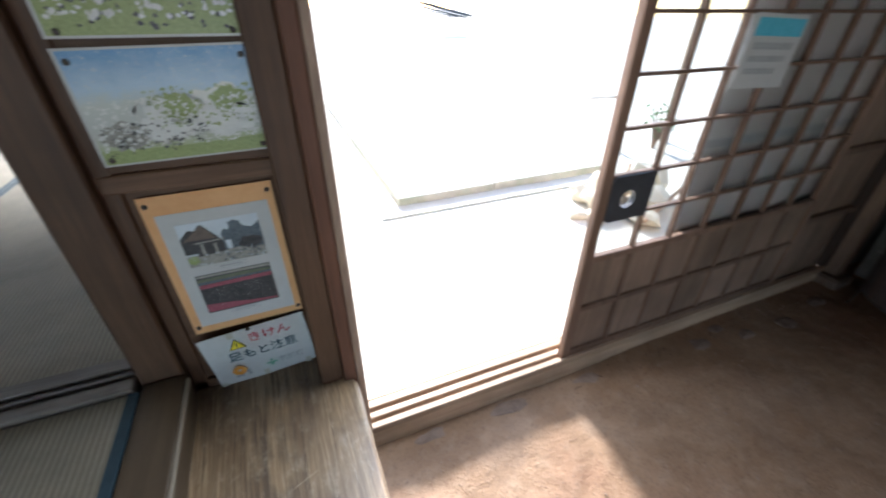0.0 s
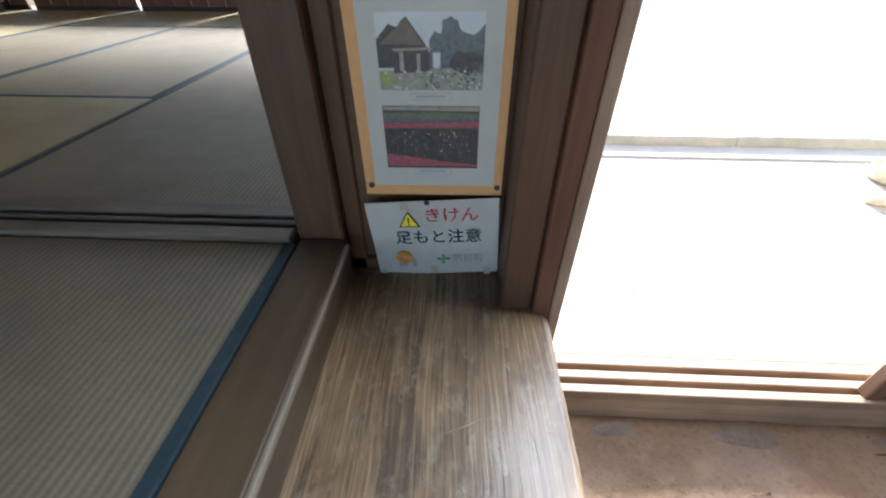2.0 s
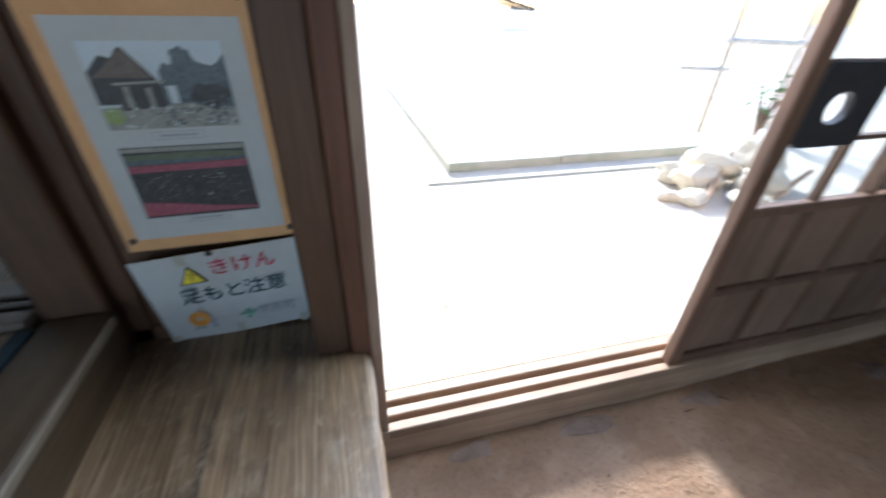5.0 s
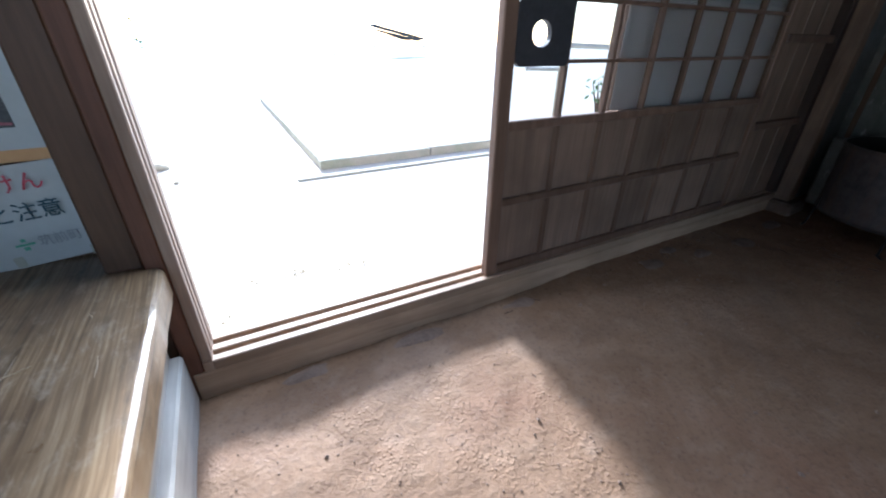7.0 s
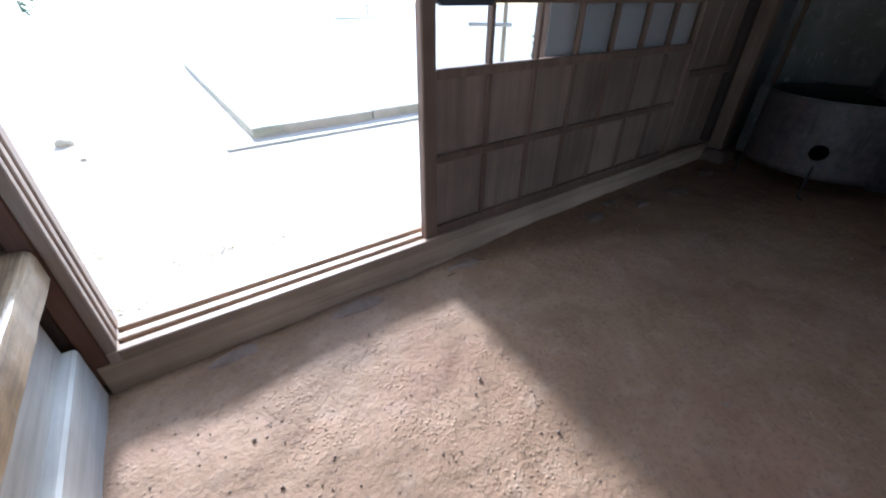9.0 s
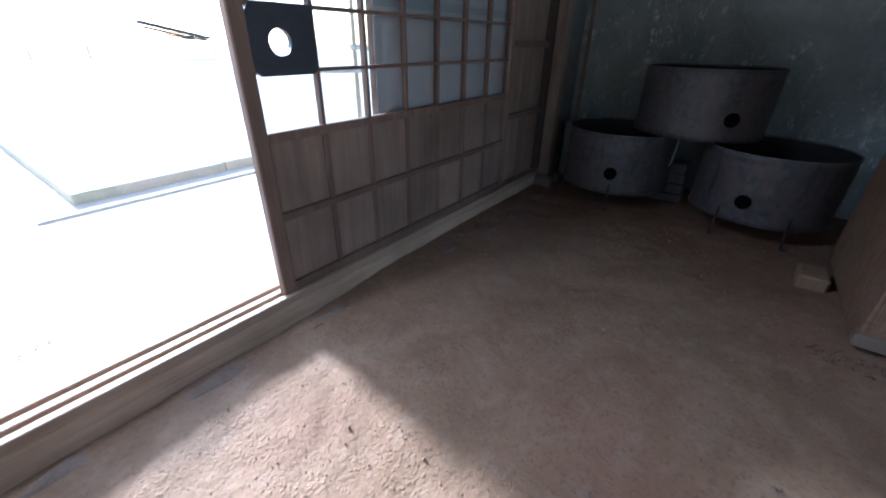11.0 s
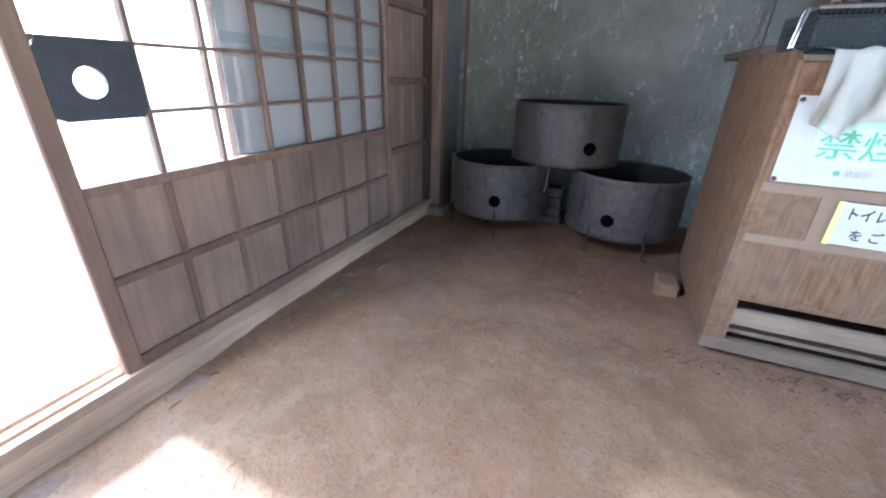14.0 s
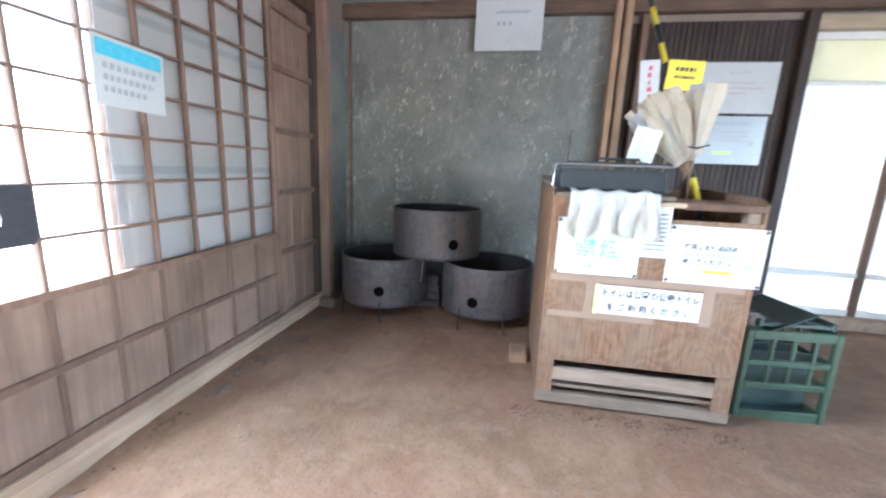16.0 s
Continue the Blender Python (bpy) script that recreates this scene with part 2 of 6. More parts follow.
PAPER = speckled("white_paper", (0.46, 0.465, 0.465), (0.54, 0.545, 0.545), 3.0, 0.35, 0.03, 0.001, 40)
PAPER_GREY = speckled("pale_grey_laminate", (0.36, 0.39, 0.42), (0.44, 0.47, 0.5), 3.0, 0.25, 0.03, 0.001, 40)
CARD = speckled("orange_backing_card", (0.62, 0.33, 0.14), (0.72, 0.42, 0.2), 6.0, 0.6, 0.03, 0.001, 60)
GREEN_PRINT = speckled("pale_green_print", (0.5, 0.72, 0.6), (0.56, 0.78, 0.66), 6.0, 0.4, 0.02, 0.001, 60)
INK = speckled("black_ink", (0.03, 0.03, 0.035), (0.06, 0.06, 0.065), 30.0, 0.5, 0.02, 0.001, 60)
INK_BLUE = speckled("dark_blue_green_ink", (0.03, 0.07, 0.1), (0.05, 0.1, 0.13), 30.0, 0.5, 0.02, 0.001, 60)
INK_RED = speckled("red_ink", (0.45, 0.06, 0.1), (0.55, 0.1, 0.14), 30.0, 0.5, 0.02, 0.001, 60)
PRINT_FAINT = speckled("faint_red_print", (0.42, 0.27, 0.26), (0.5, 0.35, 0.33), 30.0, 0.5, 0.02, 0.001, 60)
INK_GREEN = speckled("green_ink", (0.13, 0.4, 0.27), (0.19, 0.47, 0.33), 30.0, 0.5, 0.02, 0.001, 60)
INK_YELLOW = speckled("yellow_ink", (0.75, 0.6, 0.03), (0.85, 0.7, 0.06), 30.0, 0.5, 0.02, 0.001, 60)
INK_GREY = speckled("grey_ink", (0.3, 0.31, 0.33), (0.38, 0.39, 0.41), 30.0, 0.5, 0.02, 0.001, 60)
INK_ORANGE = speckled("orange_ink", (0.7, 0.3, 0.05), (0.8, 0.4, 0.1), 30.0, 0.5, 0.02, 0.001, 60)
INK_BLUE_SKY = speckled("bright_blue_print", (0.08, 0.4, 0.55), (0.14, 0.5, 0.65), 30.0, 0.5, 0.02, 0.001, 60)
LIME = speckled("lime_yellow_card", (0.6, 0.8, 0.2), (0.68, 0.86, 0.3), 10.0, 0.5, 0.02, 0.001, 60)
TAPE_CLEAR = speckled("clear_tape_on_paper", (0.42, 0.4, 0.34), (0.52, 0.5, 0.43), 8.0, 0.2, 0.05, 0.001, 60, 0.5)
TAPE = speckled("brown_packing_tape", (0.19, 0.135, 0.1), (0.24, 0.175, 0.13), 8.0, 0.3, 0.05, 0.001, 60, 0.5)
CLOTH = speckled("white_cotton", (0.62, 0.6, 0.54), (0.74, 0.73, 0.7), 6.0, 0.95, 0.25, 0.002, 420, 0.1)
GREEN_PLASTIC = speckled("green_crate_plastic", (0.024, 0.046, 0.026), (0.044, 0.074, 0.044), 6.0, 0.4, 0.05, 0.002, 70, 0.5)
DARK_PLASTIC = speckled("dark_green_plastic", (0.02, 0.04, 0.03), (0.04, 0.06, 0.05), 6.0, 0.45, 0.05, 0.002, 70, 0.5)
YELLOW = speckled("yellow_tape", (0.75, 0.58, 0.04), (0.85, 0.68, 0.08), 10.0, 0.4, 0.03, 0.001, 60)
STRAW = speckled("yellowed_paper_fan", (0.5, 0.43, 0.32), (0.64, 0.57, 0.46), 8.0, 0.7, 0.05, 0.002, 80)
FAN_GLOSS = speckled("pale_cream_paper", (0.56, 0.5, 0.4), (0.7, 0.64, 0.53), 8.0, 0.45, 0.05, 0.002, 80)
BORDER = speckled("dark_blue_tatami_border", (0.013, 0.03, 0.04), (0.026, 0.05, 0.064), 40.0, 0.8, 0.2, 0.001, 300)
PIN = speckled("dark_pin_head", (0.05, 0.045, 0.04), (0.1, 0.09, 0.08), 40.0, 0.4, 0.05, 0.001, 100, 0.5, None, 2.0, 0.6)
STONE = speckled("grey_brown_stone", (0.11, 0.074, 0.053), (0.21, 0.15, 0.115), 14.0, 0.85, 0.5, 0.01, 90)
GARDEN_STONE = speckled("pale_garden_stone", (0.45, 0.4, 0.3), (0.68, 0.62, 0.5), 9.0, 0.85, 0.5, 0.02, 60)
CONCRETE = speckled("old_concrete", (0.36, 0.34, 0.27), (0.54, 0.51, 0.43), 4.0, 0.85, 0.3, 0.01, 70, 0.4, (0.3, 0.33, 0.22), 2.5)
YARD = speckled("pale_sandy_yard", (0.52, 0.46, 0.38), (0.7, 0.64, 0.55), 3.0, 0.95, 0.5, 0.02, 80, 0.2)
ROOFING = speckled("dark_ceiling_boards", (0.05, 0.036, 0.028), (0.11, 0.08, 0.06), 5.0, 0.8, 0.1, 0.004, 60)
WALL_IN = speckled("brown_clay_wall", (0.16, 0.13, 0.1), (0.27, 0.22, 0.175), 5.0, 0.9, 0.2, 0.006, 60)
WALL_OUT = speckled("cream_plaster", (0.3, 0.275, 0.2), (0.38, 0.35, 0.27), 4.0, 0.9, 0.15, 0.005, 60)
WHITE_PANEL = speckled("white_painted_wood", (0.68, 0.67, 0.63), (0.8, 0.79, 0.76), 5.0, 0.5, 0.1, 0.002, 60)


def earth():
    """Trodden clay: brown, with reddish, dark and dusty patches, crumbs and pits."""
    m, nt, b = mat("packed_red_earth", 0.85, 0.0, 0.3)
    v = world_coords(nt)
    n0 = noise_tex(nt, v, 1.1, 4, 0.55, 0.6)
    n1 = noise_tex(nt, v, 3.6, 7, 0.65, 0.5)
    n2 = noise_tex(nt, v, 14.0, 6, 0.6)
    n3 = noise_tex(nt, v, 75.0, 5, 0.65)
    col = ramp(nt, n1, [(0.24, (0.14, 0.082, 0.045)), (0.5, (0.208, 0.127, 0.073)), (0.76, (0.268, 0.175, 0.11))])
    col = mix(nt, ramp(nt, n0, [(0.5, (0.0,) * 3), (0.7, (0.5,) * 3)]), col, (0.215, 0.105, 0.062))
    col = mix(nt, ramp(nt, n0, [(0.3, (0.55,) * 3), (0.45, (0.0,) * 3)]), col, (0.215, 0.155, 0.112))
    col = mix(nt, ramp(nt, n2, [(0.5, (0.0,) * 3), (0.8, (0.4,) * 3)]), col, (0.33, 0.25, 0.185))
    col = mix(nt, ramp(nt, n3, [(0.52, (0.0,) * 3), (0.7, (0.5,) * 3)]), col, (0.09, 0.052, 0.035))
    crumbs = nt.nodes.new("ShaderNodeTexVoronoi")
    crumbs.inputs["Scale"].default_value = 85.0
    nt.links.new(v, crumbs.inputs["Vector"])
    loose = ramp(nt, noise_tex(nt, v, 5.0, 5, 0.7), [(0.45, (0.0,) * 3), (0.62, (1.0,) * 3)])
    peb = math_node(nt, "MULTIPLY", ramp(nt, crumbs.outputs["Distance"], [(0.1, (1.0,) * 3), (0.45, (0.0,) * 3)]), loose)
    nt.links.new(col, b.inputs["Base Color"])
    h = math_node(nt, "ADD", math_node(nt, "MULTIPLY", n2, 0.6), math_node(nt, "MULTIPLY", n3, 0.22))
    h = math_node(nt, "ADD", h, math_node(nt, "MULTIPLY", peb, 0.16))
    bump(nt, b, h, 0.6, 0.022)
    nt.links.new(ramp(nt, n2, [(0.3, (0.7,) * 3), (0.7, (0.95,) * 3)]), b.inputs["Roughness"])
    return m


def tatami(name, dark, light):
    m, nt, b = mat(name, 0.6, 0.0, 0.35)
    v = world_coords(nt)
    w = nt.nodes.new("ShaderNodeTexWave")
    w.wave_type, w.bands_direction, w.wave_profile = "BANDS", "X", "SIN"
    w.inputs["Scale"].default_value = 20.0
    w.inputs["Distortion"].default_value = 0.5
    w.inputs["Detail"].default_value = 1.0
    nt.links.new(v, w.inputs["Vector"])
    fine = noise_tex(nt, world_coords(nt, (1, 12, 1)), 60.0, 3, 0.6)
    blot = noise_tex(nt, v, 4.0, 6, 0.7)
    g = math_node(nt, "ADD", math_node(nt, "MULTIPLY", w.outputs["Fac"], 0.4), math_node(nt, "MULTIPLY", fine, 0.6))
    col = ramp(nt, g, [(0.2, dark), (0.8, light)])
    col = mix(nt, ramp(nt, blot, [(0.45, (0.0,) * 3), (0.75, (0.45,) * 3)]), col, tuple(c * 0.6 for c in dark))
    nt.links.new(col, b.inputs["Base Color"])
    bump(nt, b, g, 0.6, 0.004)
    return m


def plywood():
    """Rotary-cut veneer: swirling figure, small dark knots, a few grey scuffs."""
    m, nt, b = mat("knotty_plywood", 0.6, 0.0, 0.35)
    geo = nt.nodes.new("ShaderNodeNewGeometry")
    sep = nt.nodes.new("ShaderNodeSeparateXYZ")
    nt.links.new(geo.outputs["Position"], sep.inputs[0])
    flatv = nt.nodes.new("ShaderNodeCombineXYZ")
    nt.links.new(math_node(nt, "ADD", sep.outputs["X"], sep.outputs["Y"]), flatv.inputs[0])
    nt.links.new(math_node(nt, "MULTIPLY", sep.outputs["Z"], 0.75), flatv.inputs[1])
    n0 = noise_tex(nt, flatv.outputs[0], 5.5, 2.5, 0.45, 0.8)
    rings = math_node(nt, "SINE", math_node(nt, "MULTIPLY", n0, 62.0))
    n = noise_tex(nt, world_coords(nt, (1, 1, 0.08)), 90.0, 4, 0.6)
    g = math_node(nt, "ADD", math_node(nt, "MULTIPLY", rings, 0.075), n)
    col = ramp(nt, g, [(0.3, (0.1, 0.05, 0.025)), (0.52, (0.165, 0.091, 0.048)), (0.75, (0.21, 0.127, 0.072))])
    vor = nt.nodes.new("ShaderNodeTexVoronoi")
    vor.inputs["Scale"].default_value = 9.5
    nt.links.new(flatv.outputs[0], vor.inputs["Vector"])
    pick = nt.nodes.new("ShaderNodeSeparateColor")
    nt.links.new(vor.outputs["Color"], pick.inputs[0])
    knot = ramp(nt, vor.outputs["Distance"], [(0.09, (0.85,) * 3), (0.24, (0.0,) * 3)])
    col = mix(nt, math_node(nt, "MULTIPLY", knot, math_node(nt, "GREATER_THAN", pick.outputs[0], 0.4)), col, (0.1, 0.045, 0.028))
    s = noise_tex(nt, world_coords(nt), 3.0, 6, 0.7)
    col = mix(nt, ramp(nt, s, [(0.42, (0.0,) * 3), (0.66, (0.6,) * 3)]), col, (0.18, 0.135, 0.098))
    nt.links.new(col, b.inputs["Base Color"])
    bump(nt, b, g, 0.25, 0.003)
    return m


def picture(name, stops, scale, sharp=4.0, blob=None):
    """A printed photograph, as bands of colour from foot to top broken up by noise."""
    m, nt, b = mat(name, 0.3, 0.0, 0.4)
    v = coords(nt, (1, 1, 1), "Generated")
    sep = nt.nodes.new("ShaderNodeSeparateXYZ")
    nt.links.new(v, sep.inputs[0])
    n = noise_tex(nt, v, scale, 8, 0.7, 0.4)
    h = math_node(nt, "ADD", sep.outputs["Z"], math_node(nt, "MULTIPLY", math_node(nt, "SUBTRACT", n, 0.5), 1.0 / sharp))
    col = ramp(nt, h, stops)
    f = noise_tex(nt, v, scale * 5, 6, 0.75)
    col = mix(nt, ramp(nt, f, [(0.5, (0.0,) * 3), (0.62, (0.55,) * 3)]), col, (0.05, 0.05, 0.055)) if blob is None else mix(nt, ramp(nt, f, [(0.56, (0.0,) * 3), (0.66, (0.8,) * 3)]), col, blob)
    nt.links.new(col, b.inputs["Base Color"])
    return m


def clear_glass():
    m = bpy.data.materials.new("clear_pane_glass")
    m.use_nodes = True
    nt = m.node_tree
    nt.nodes.clear()
    o = nt.nodes.new("ShaderNodeOutputMaterial")
    tr = nt.nodes.new("ShaderNodeBsdfTransparent")
    tr.inputs[0].default_value = (0.84, 0.86, 0.86, 1)
    gl = nt.nodes.new("ShaderNodeBsdfGlossy")
    gl.inputs["Roughness"].default_value = 0.03
    fr = nt.nodes.new("ShaderNodeLayerWeight")
    fr.inputs[0].default_value = 0.5
    gloss = math_node(nt, "ADD", math_node(nt, "MULTIPLY", math_node(nt, "POWER", fr.outputs["Facing"], 5.0), 0.5), 0.03)
    mx = nt.nodes.new("ShaderNodeMixShader")
    nt.links.new(gloss, mx.inputs[0])
    nt.links.new(tr.outputs[0], mx.inputs[1])
    nt.links.new(gl.outputs[0], mx.inputs[2])
    nt.links.new(mx.outputs[0], o.inputs[0])
    return m


def frosted():
    m, nt, b = mat("frosted_pane", 0.45, 0.0, 0.4)
    n = noise_tex(nt, world_coords(nt), 4.0, 5, 0.6)
    nt.links.new(ramp(nt, n, [(0.3, (0.58, 0.555, 0.55)), (0.7, (0.68, 0.655, 0.65))]), b.inputs["Base Color"])
    tl = nt.nodes.new("ShaderNodeBsdfTranslucent")
    tl.inputs[0].default_value = (0.72, 0.68, 0.66, 1)
    mx = nt.nodes.new("ShaderNodeMixShader")
    mx.inputs[0].default_value = 0.35
    nt.links.new(b.outputs[0], mx.inputs[1])
    nt.links.new(tl.outputs[0], mx.inputs[2])
    nt.links.new(mx.outputs[0], nt.nodes["Material Output"].inputs[0])
    return m


def translucent_pane(name, colour):
    """Patterned glass that scatters daylight."""
    m, nt, b = mat(name, 0.3, 0.0, 0.4)
    n = noise_tex(nt, world_coords(nt), 2.2, 5, 0.6)
    nt.links.new(ramp(nt, n, [(0.3, tuple(0.85 * c for c in colour)), (0.7, colour)]), b.inputs["Base Color"])
    tl = nt.nodes.new("ShaderNodeBsdfTranslucent")
    nt.links.new(ramp(nt, n, [(0.3, tuple(0.8 * c for c in colour)), (0.7, colour)]), tl.inputs[0])
    mx = nt.nodes.new("ShaderNodeMixShader")
    mx.inputs[0].default_value = 0.65
    nt.links.new(b.outputs[0], mx.inputs[1])
    nt.links.new(tl.outputs[0], mx.inputs[2])
    nt.links.new(mx.outputs[0], nt.nodes["Material Output"].inputs[0])
    return m


EARTH = earth()
TATAMI = tatami("grey_green_tatami", (0.148, 0.123, 0.084), (0.275, 0.236, 0.165))
TATAMI_NEW = tatami("yellow_tatami", (0.252, 0.207, 0.109), (0.436, 0.369, 0.211))
PLY = plywood()
GLASS = clear_glass()
FROST = frosted()
PANE_CREAM = translucent_pane("cream_lit_pane", (0.62, 0.58, 0.44))
PANE_WHITE = translucent_pane("white_lit_pane", (0.78, 0.78, 0.75))
PHOTO_BLOSSOM = picture("photo_of_blossom_trees", [(0.0, (0.3, 0.36, 0.15)), (0.15, (0.42, 0.47, 0.3)), (0.25, (0.5, 0.52, 0.5)), (0.55, (0.55, 0.58, 0.56)), (0.68, (0.45, 0.58, 0.72)), (1.0, (0.14, 0.3, 0.55))], 6.0, 3.0, (0.62, 0.62, 0.62))


# ---- mesh helpers ----
def bm_box(bm, lo, hi, m=None):
    vs = [bm.verts.new(Vector(((lo, hi)[i][0], (lo, hi)[j][1], (lo, hi)[k][2]))) for i in (0, 1) for j in (0, 1) for k in (0, 1)]
    if m is not None:
        for v in vs:
            v.co = m @ v.co
    for f in ((0, 1, 3, 2), (4, 6, 7, 5), (0, 4, 5, 1), (2, 3, 7, 6), (0, 2, 6, 4), (1, 5, 7, 3)):
        bm.faces.new([vs[a] for a in f])
    return vs


def box(lo, hi, bevel=0.0, segs=1, m=None):
    bm = bmesh.new()
    bm_box(bm, lo, hi)
    if bevel:
        bmesh.ops.bevel(bm, geom=bm.edges[:] + bm.verts[:], offset=bevel, segments=segs, affect="EDGES", profile=0.5)
    if m is not None:
        bmesh.ops.transform(bm, matrix=m, verts=bm.verts[:])
    bmesh.ops.recalc_face_normals(bm, faces=bm.faces[:])
    return bm


def part(name, bm, material, parent=None, label="", smooth=False):
    me = bpy.data.meshes.new(name)
    if smooth:
        for f in bm.faces:
            f.smooth = True
    bm.to_mesh(me)
    bm.free()
    me.materials.append(material)
    ob = new(name, me)
    if parent is not None:
        ob.parent = parent
    if label:
        ob["label"] = label
    return ob


def thing(name, label, category, at=(0, 0, 0), group="", kind="", m=None):
    ob = new(name)
    ob.empty_display_size = 0.05
    ob.matrix_world = m if m is not None else Matrix.Translation(at)
    return tagged(ob, label, category, group, kind)


def tube(points, radius, sides=8, closed_ends=True):
    """A round bar through the points."""
    bm = bmesh.new()
    rings = []
    pts = [Vector(p) for p in points]
    for i, p in enumerate(pts):
        d = (pts[min(i + 1, len(pts) - 1)] - pts[max(i - 1, 0)]).normalized()
        q = d.to_track_quat("Z", "Y")
        r = radius[i] if isinstance(radius, (list, tuple)) else radius
        rings.append([bm.verts.new(p + q @ Vector((r * math.cos(2 * math.pi * k / sides), r * math.sin(2 * math.pi * k / sides), 0))) for k in range(sides)])
    for a, b in zip(rings, rings[1:]):
        for k in range(sides):
            bm.faces.new((a[k], a[(k + 1) % sides], b[(k + 1) % sides], b[k]))
    if closed_ends:
        bm.faces.new(rings[0][::-1])
        bm.faces.new(rings[-1])
    bmesh.ops.recalc_face_normals(bm, faces=bm.faces[:])
    return bm


def merge(bm, other):
    me = bpy.data.meshes.new("tmp")
    other.to_mesh(me)
    other.free()
    bm.from_mesh(me)
    bpy.data.meshes.remove(me)
    return bm


def stone(rx, ry, rz, seed, sub=2, jag=0.3):
    bm = bmesh.new()
    bmesh.ops.create_icosphere(bm, subdivisions=sub, radius=1.0)
    o = Vector((seed * 3.7, seed * 1.3, seed * 5.1))
    for v in bm.verts:
        k = 1 + jag * noise.noise(v.co * 1.1 + o) + 0.4 * jag * noise.noise(v.co * 2.7 + o)
        v.co = Vector((v.co.x * rx, v.co.y * ry, v.co.z * rz)) * k
    return bm


def lettering(name, text, size, m, material, parent, stretch=1.0, bold=0.008):
    """Flat printed words: m takes the text's x and y onto the sheet."""
    cu = bpy.data.curves.new(name, "FONT")
    cu.body, cu.size, cu.align_x, cu.align_y = text, size, "CENTER", "CENTER"
    cu.resolution_u = 2
    cu.offset = size * bold
    tmp = bpy.data.objects.new("tmp_text", cu)
    scene.collection.objects.link(tmp)
    me = bpy.data.meshes.new_from_object(tmp.evaluated_get(bpy.context.evaluated_depsgraph_get()))
    bpy.data.objects.remove(tmp)
    bpy.data.curves.remove(cu)
    me.name = name
    me.transform(Matrix.Diagonal((stretch, 1, 1, 1)))
    me.transform(m)
    me.materials.clear()
    me.materials.append(material)
    ob = new(name, me)
    ob.parent = parent
    return ob


def sheet_local(w, h, d=0.002, curl=0.0, seed=0):
    """A thin sheet in its own x (width) and z (height), front towards -y, with a slight curl."""
    bm = bmesh.new()
    nx, nz = 8, 6
    grid = {}
    for s in (0, 1):
        for i in range(nx + 1):
            for k in range(nz + 1):
                x, z = w * (i / nx - 0.5), h * (k / nz - 0.5)
                y = -curl * (abs(noise.noise(Vector((x * 6 + seed, z * 6, seed)))) + 0.6 * max(0.0, 0.35 - k / nz) ** 2 * 8 * (0.4 + 0.6 * abs(math.sin(9 * x + seed))))
                grid[s, i, k] = bm.verts.new((x, y - (d if s == 0 else 0), z))
    for s in (0, 1):
        for i in range(nx):
            for k in range(nz):
                q = [grid[s, i, k], grid[s, i + 1, k], grid[s, i + 1, k + 1], grid[s, i, k + 1]]
                bm.faces.new(q if s == 0 else q[::-1])
    rim = [(i, 0) for i in range(nx)] + [(nx, k) for k in range(nz)] + [(i, nz) for i in range(nx, 0, -1)] + [(0, k) for k in range(nz, 0, -1)]
    for a, b in zip(rim, rim[1:] + rim[:1]):
        bm.faces.new((grid[0, a[0], a[1]], grid[1, a[0], a[1]], grid[1, b[0], b[1]], grid[0, b[0], b[1]]))
    bmesh.ops.recalc_face_normals(bm, faces=bm.faces[:])
    return bm


def flat(x0, x1, z0, z1, y0, d=0.0012):
    return box((x0, y0 - d, z0), (x1, y0, z1))


# text lies in its own x, y: turn it upright, facing -y, at (x, y, z)
def up(x, y, z):
    return Matrix.Translation((x, y, z)) @ Matrix.Rotation(radians(90), 4, "X")


# ---- large structure ----
# Watts of the fill lamps added in the unseen south and west openings.
FILL_S, FILL_W = 4.9, 0.5
X_W, X_E, Y_S, Y_N = -6.2, 3.9, -4.2, 1.11
ROOF = 2.75


def slab(name, lo, hi, material, label, category="wall", bevel=0.0):
    return tagged(part(name, box(lo, hi, bevel), material), label, category, kind="structure")


def floor_height(x, y):
    """Trodden earth: gentle hollows, a swell under the plywood box."""
    v = Vector((x, y, 0))
    h = 0.012 * noise.noise(v * 1.7) + 0.007 * noise.noise(v * 5.3) + 0.005 * noise.noise(v * 14.0)
    h += 0.045 * math.exp(-(((x - 2.55) / 0.55) ** 2 + ((y + 0.95) / 0.7) ** 2))
    h -= 0.03 * math.exp(-(((y - 1.06) / 0.1) ** 2)) * max(0.0, min(1.0, (1.75 - x) / 0.5))
    return h


def earth_floor():
    bm = bmesh.new()
    xs = [0.2 + 0.025 * i for i in range(int(3.75 / 0.025) + 1)]
    ys = [-4.2 + 0.1 * i for i in range(28)] + [-1.4 + 0.025 * i for i in range(int(2.6 / 0.025) + 1)]
    rows = [[bm.verts.new((x, y, floor_height(x, y))) for x in xs] for y in ys]
    for a, b in zip(rows, rows[1:]):
        for i in range(len(xs) - 1):
            bm.faces.new((a[i], a[i + 1], b[i + 1], b[i]))
    tagged(part("floor", bm, EARTH, smooth=True), "trodden reddish-brown packed earth floor of the entrance hall", "floor", kind="structure")


earth_floor()
slab("ground", (-60, 1.35, -0.6), (60, 160, -0.06), YARD, "pale sunlit sandy yard outside the entrance", "ground")
slab("ground_south", (-60, -60, -0.6), (4.05, Y_S - 0.15, -0.06), YARD, "pale yard behind the house", "ground")
slab("ground_east", (4.05, -60, -0.6), (60, 1.35, -0.06), YARD, "pale sunlit sandy yard beside the house", "ground")

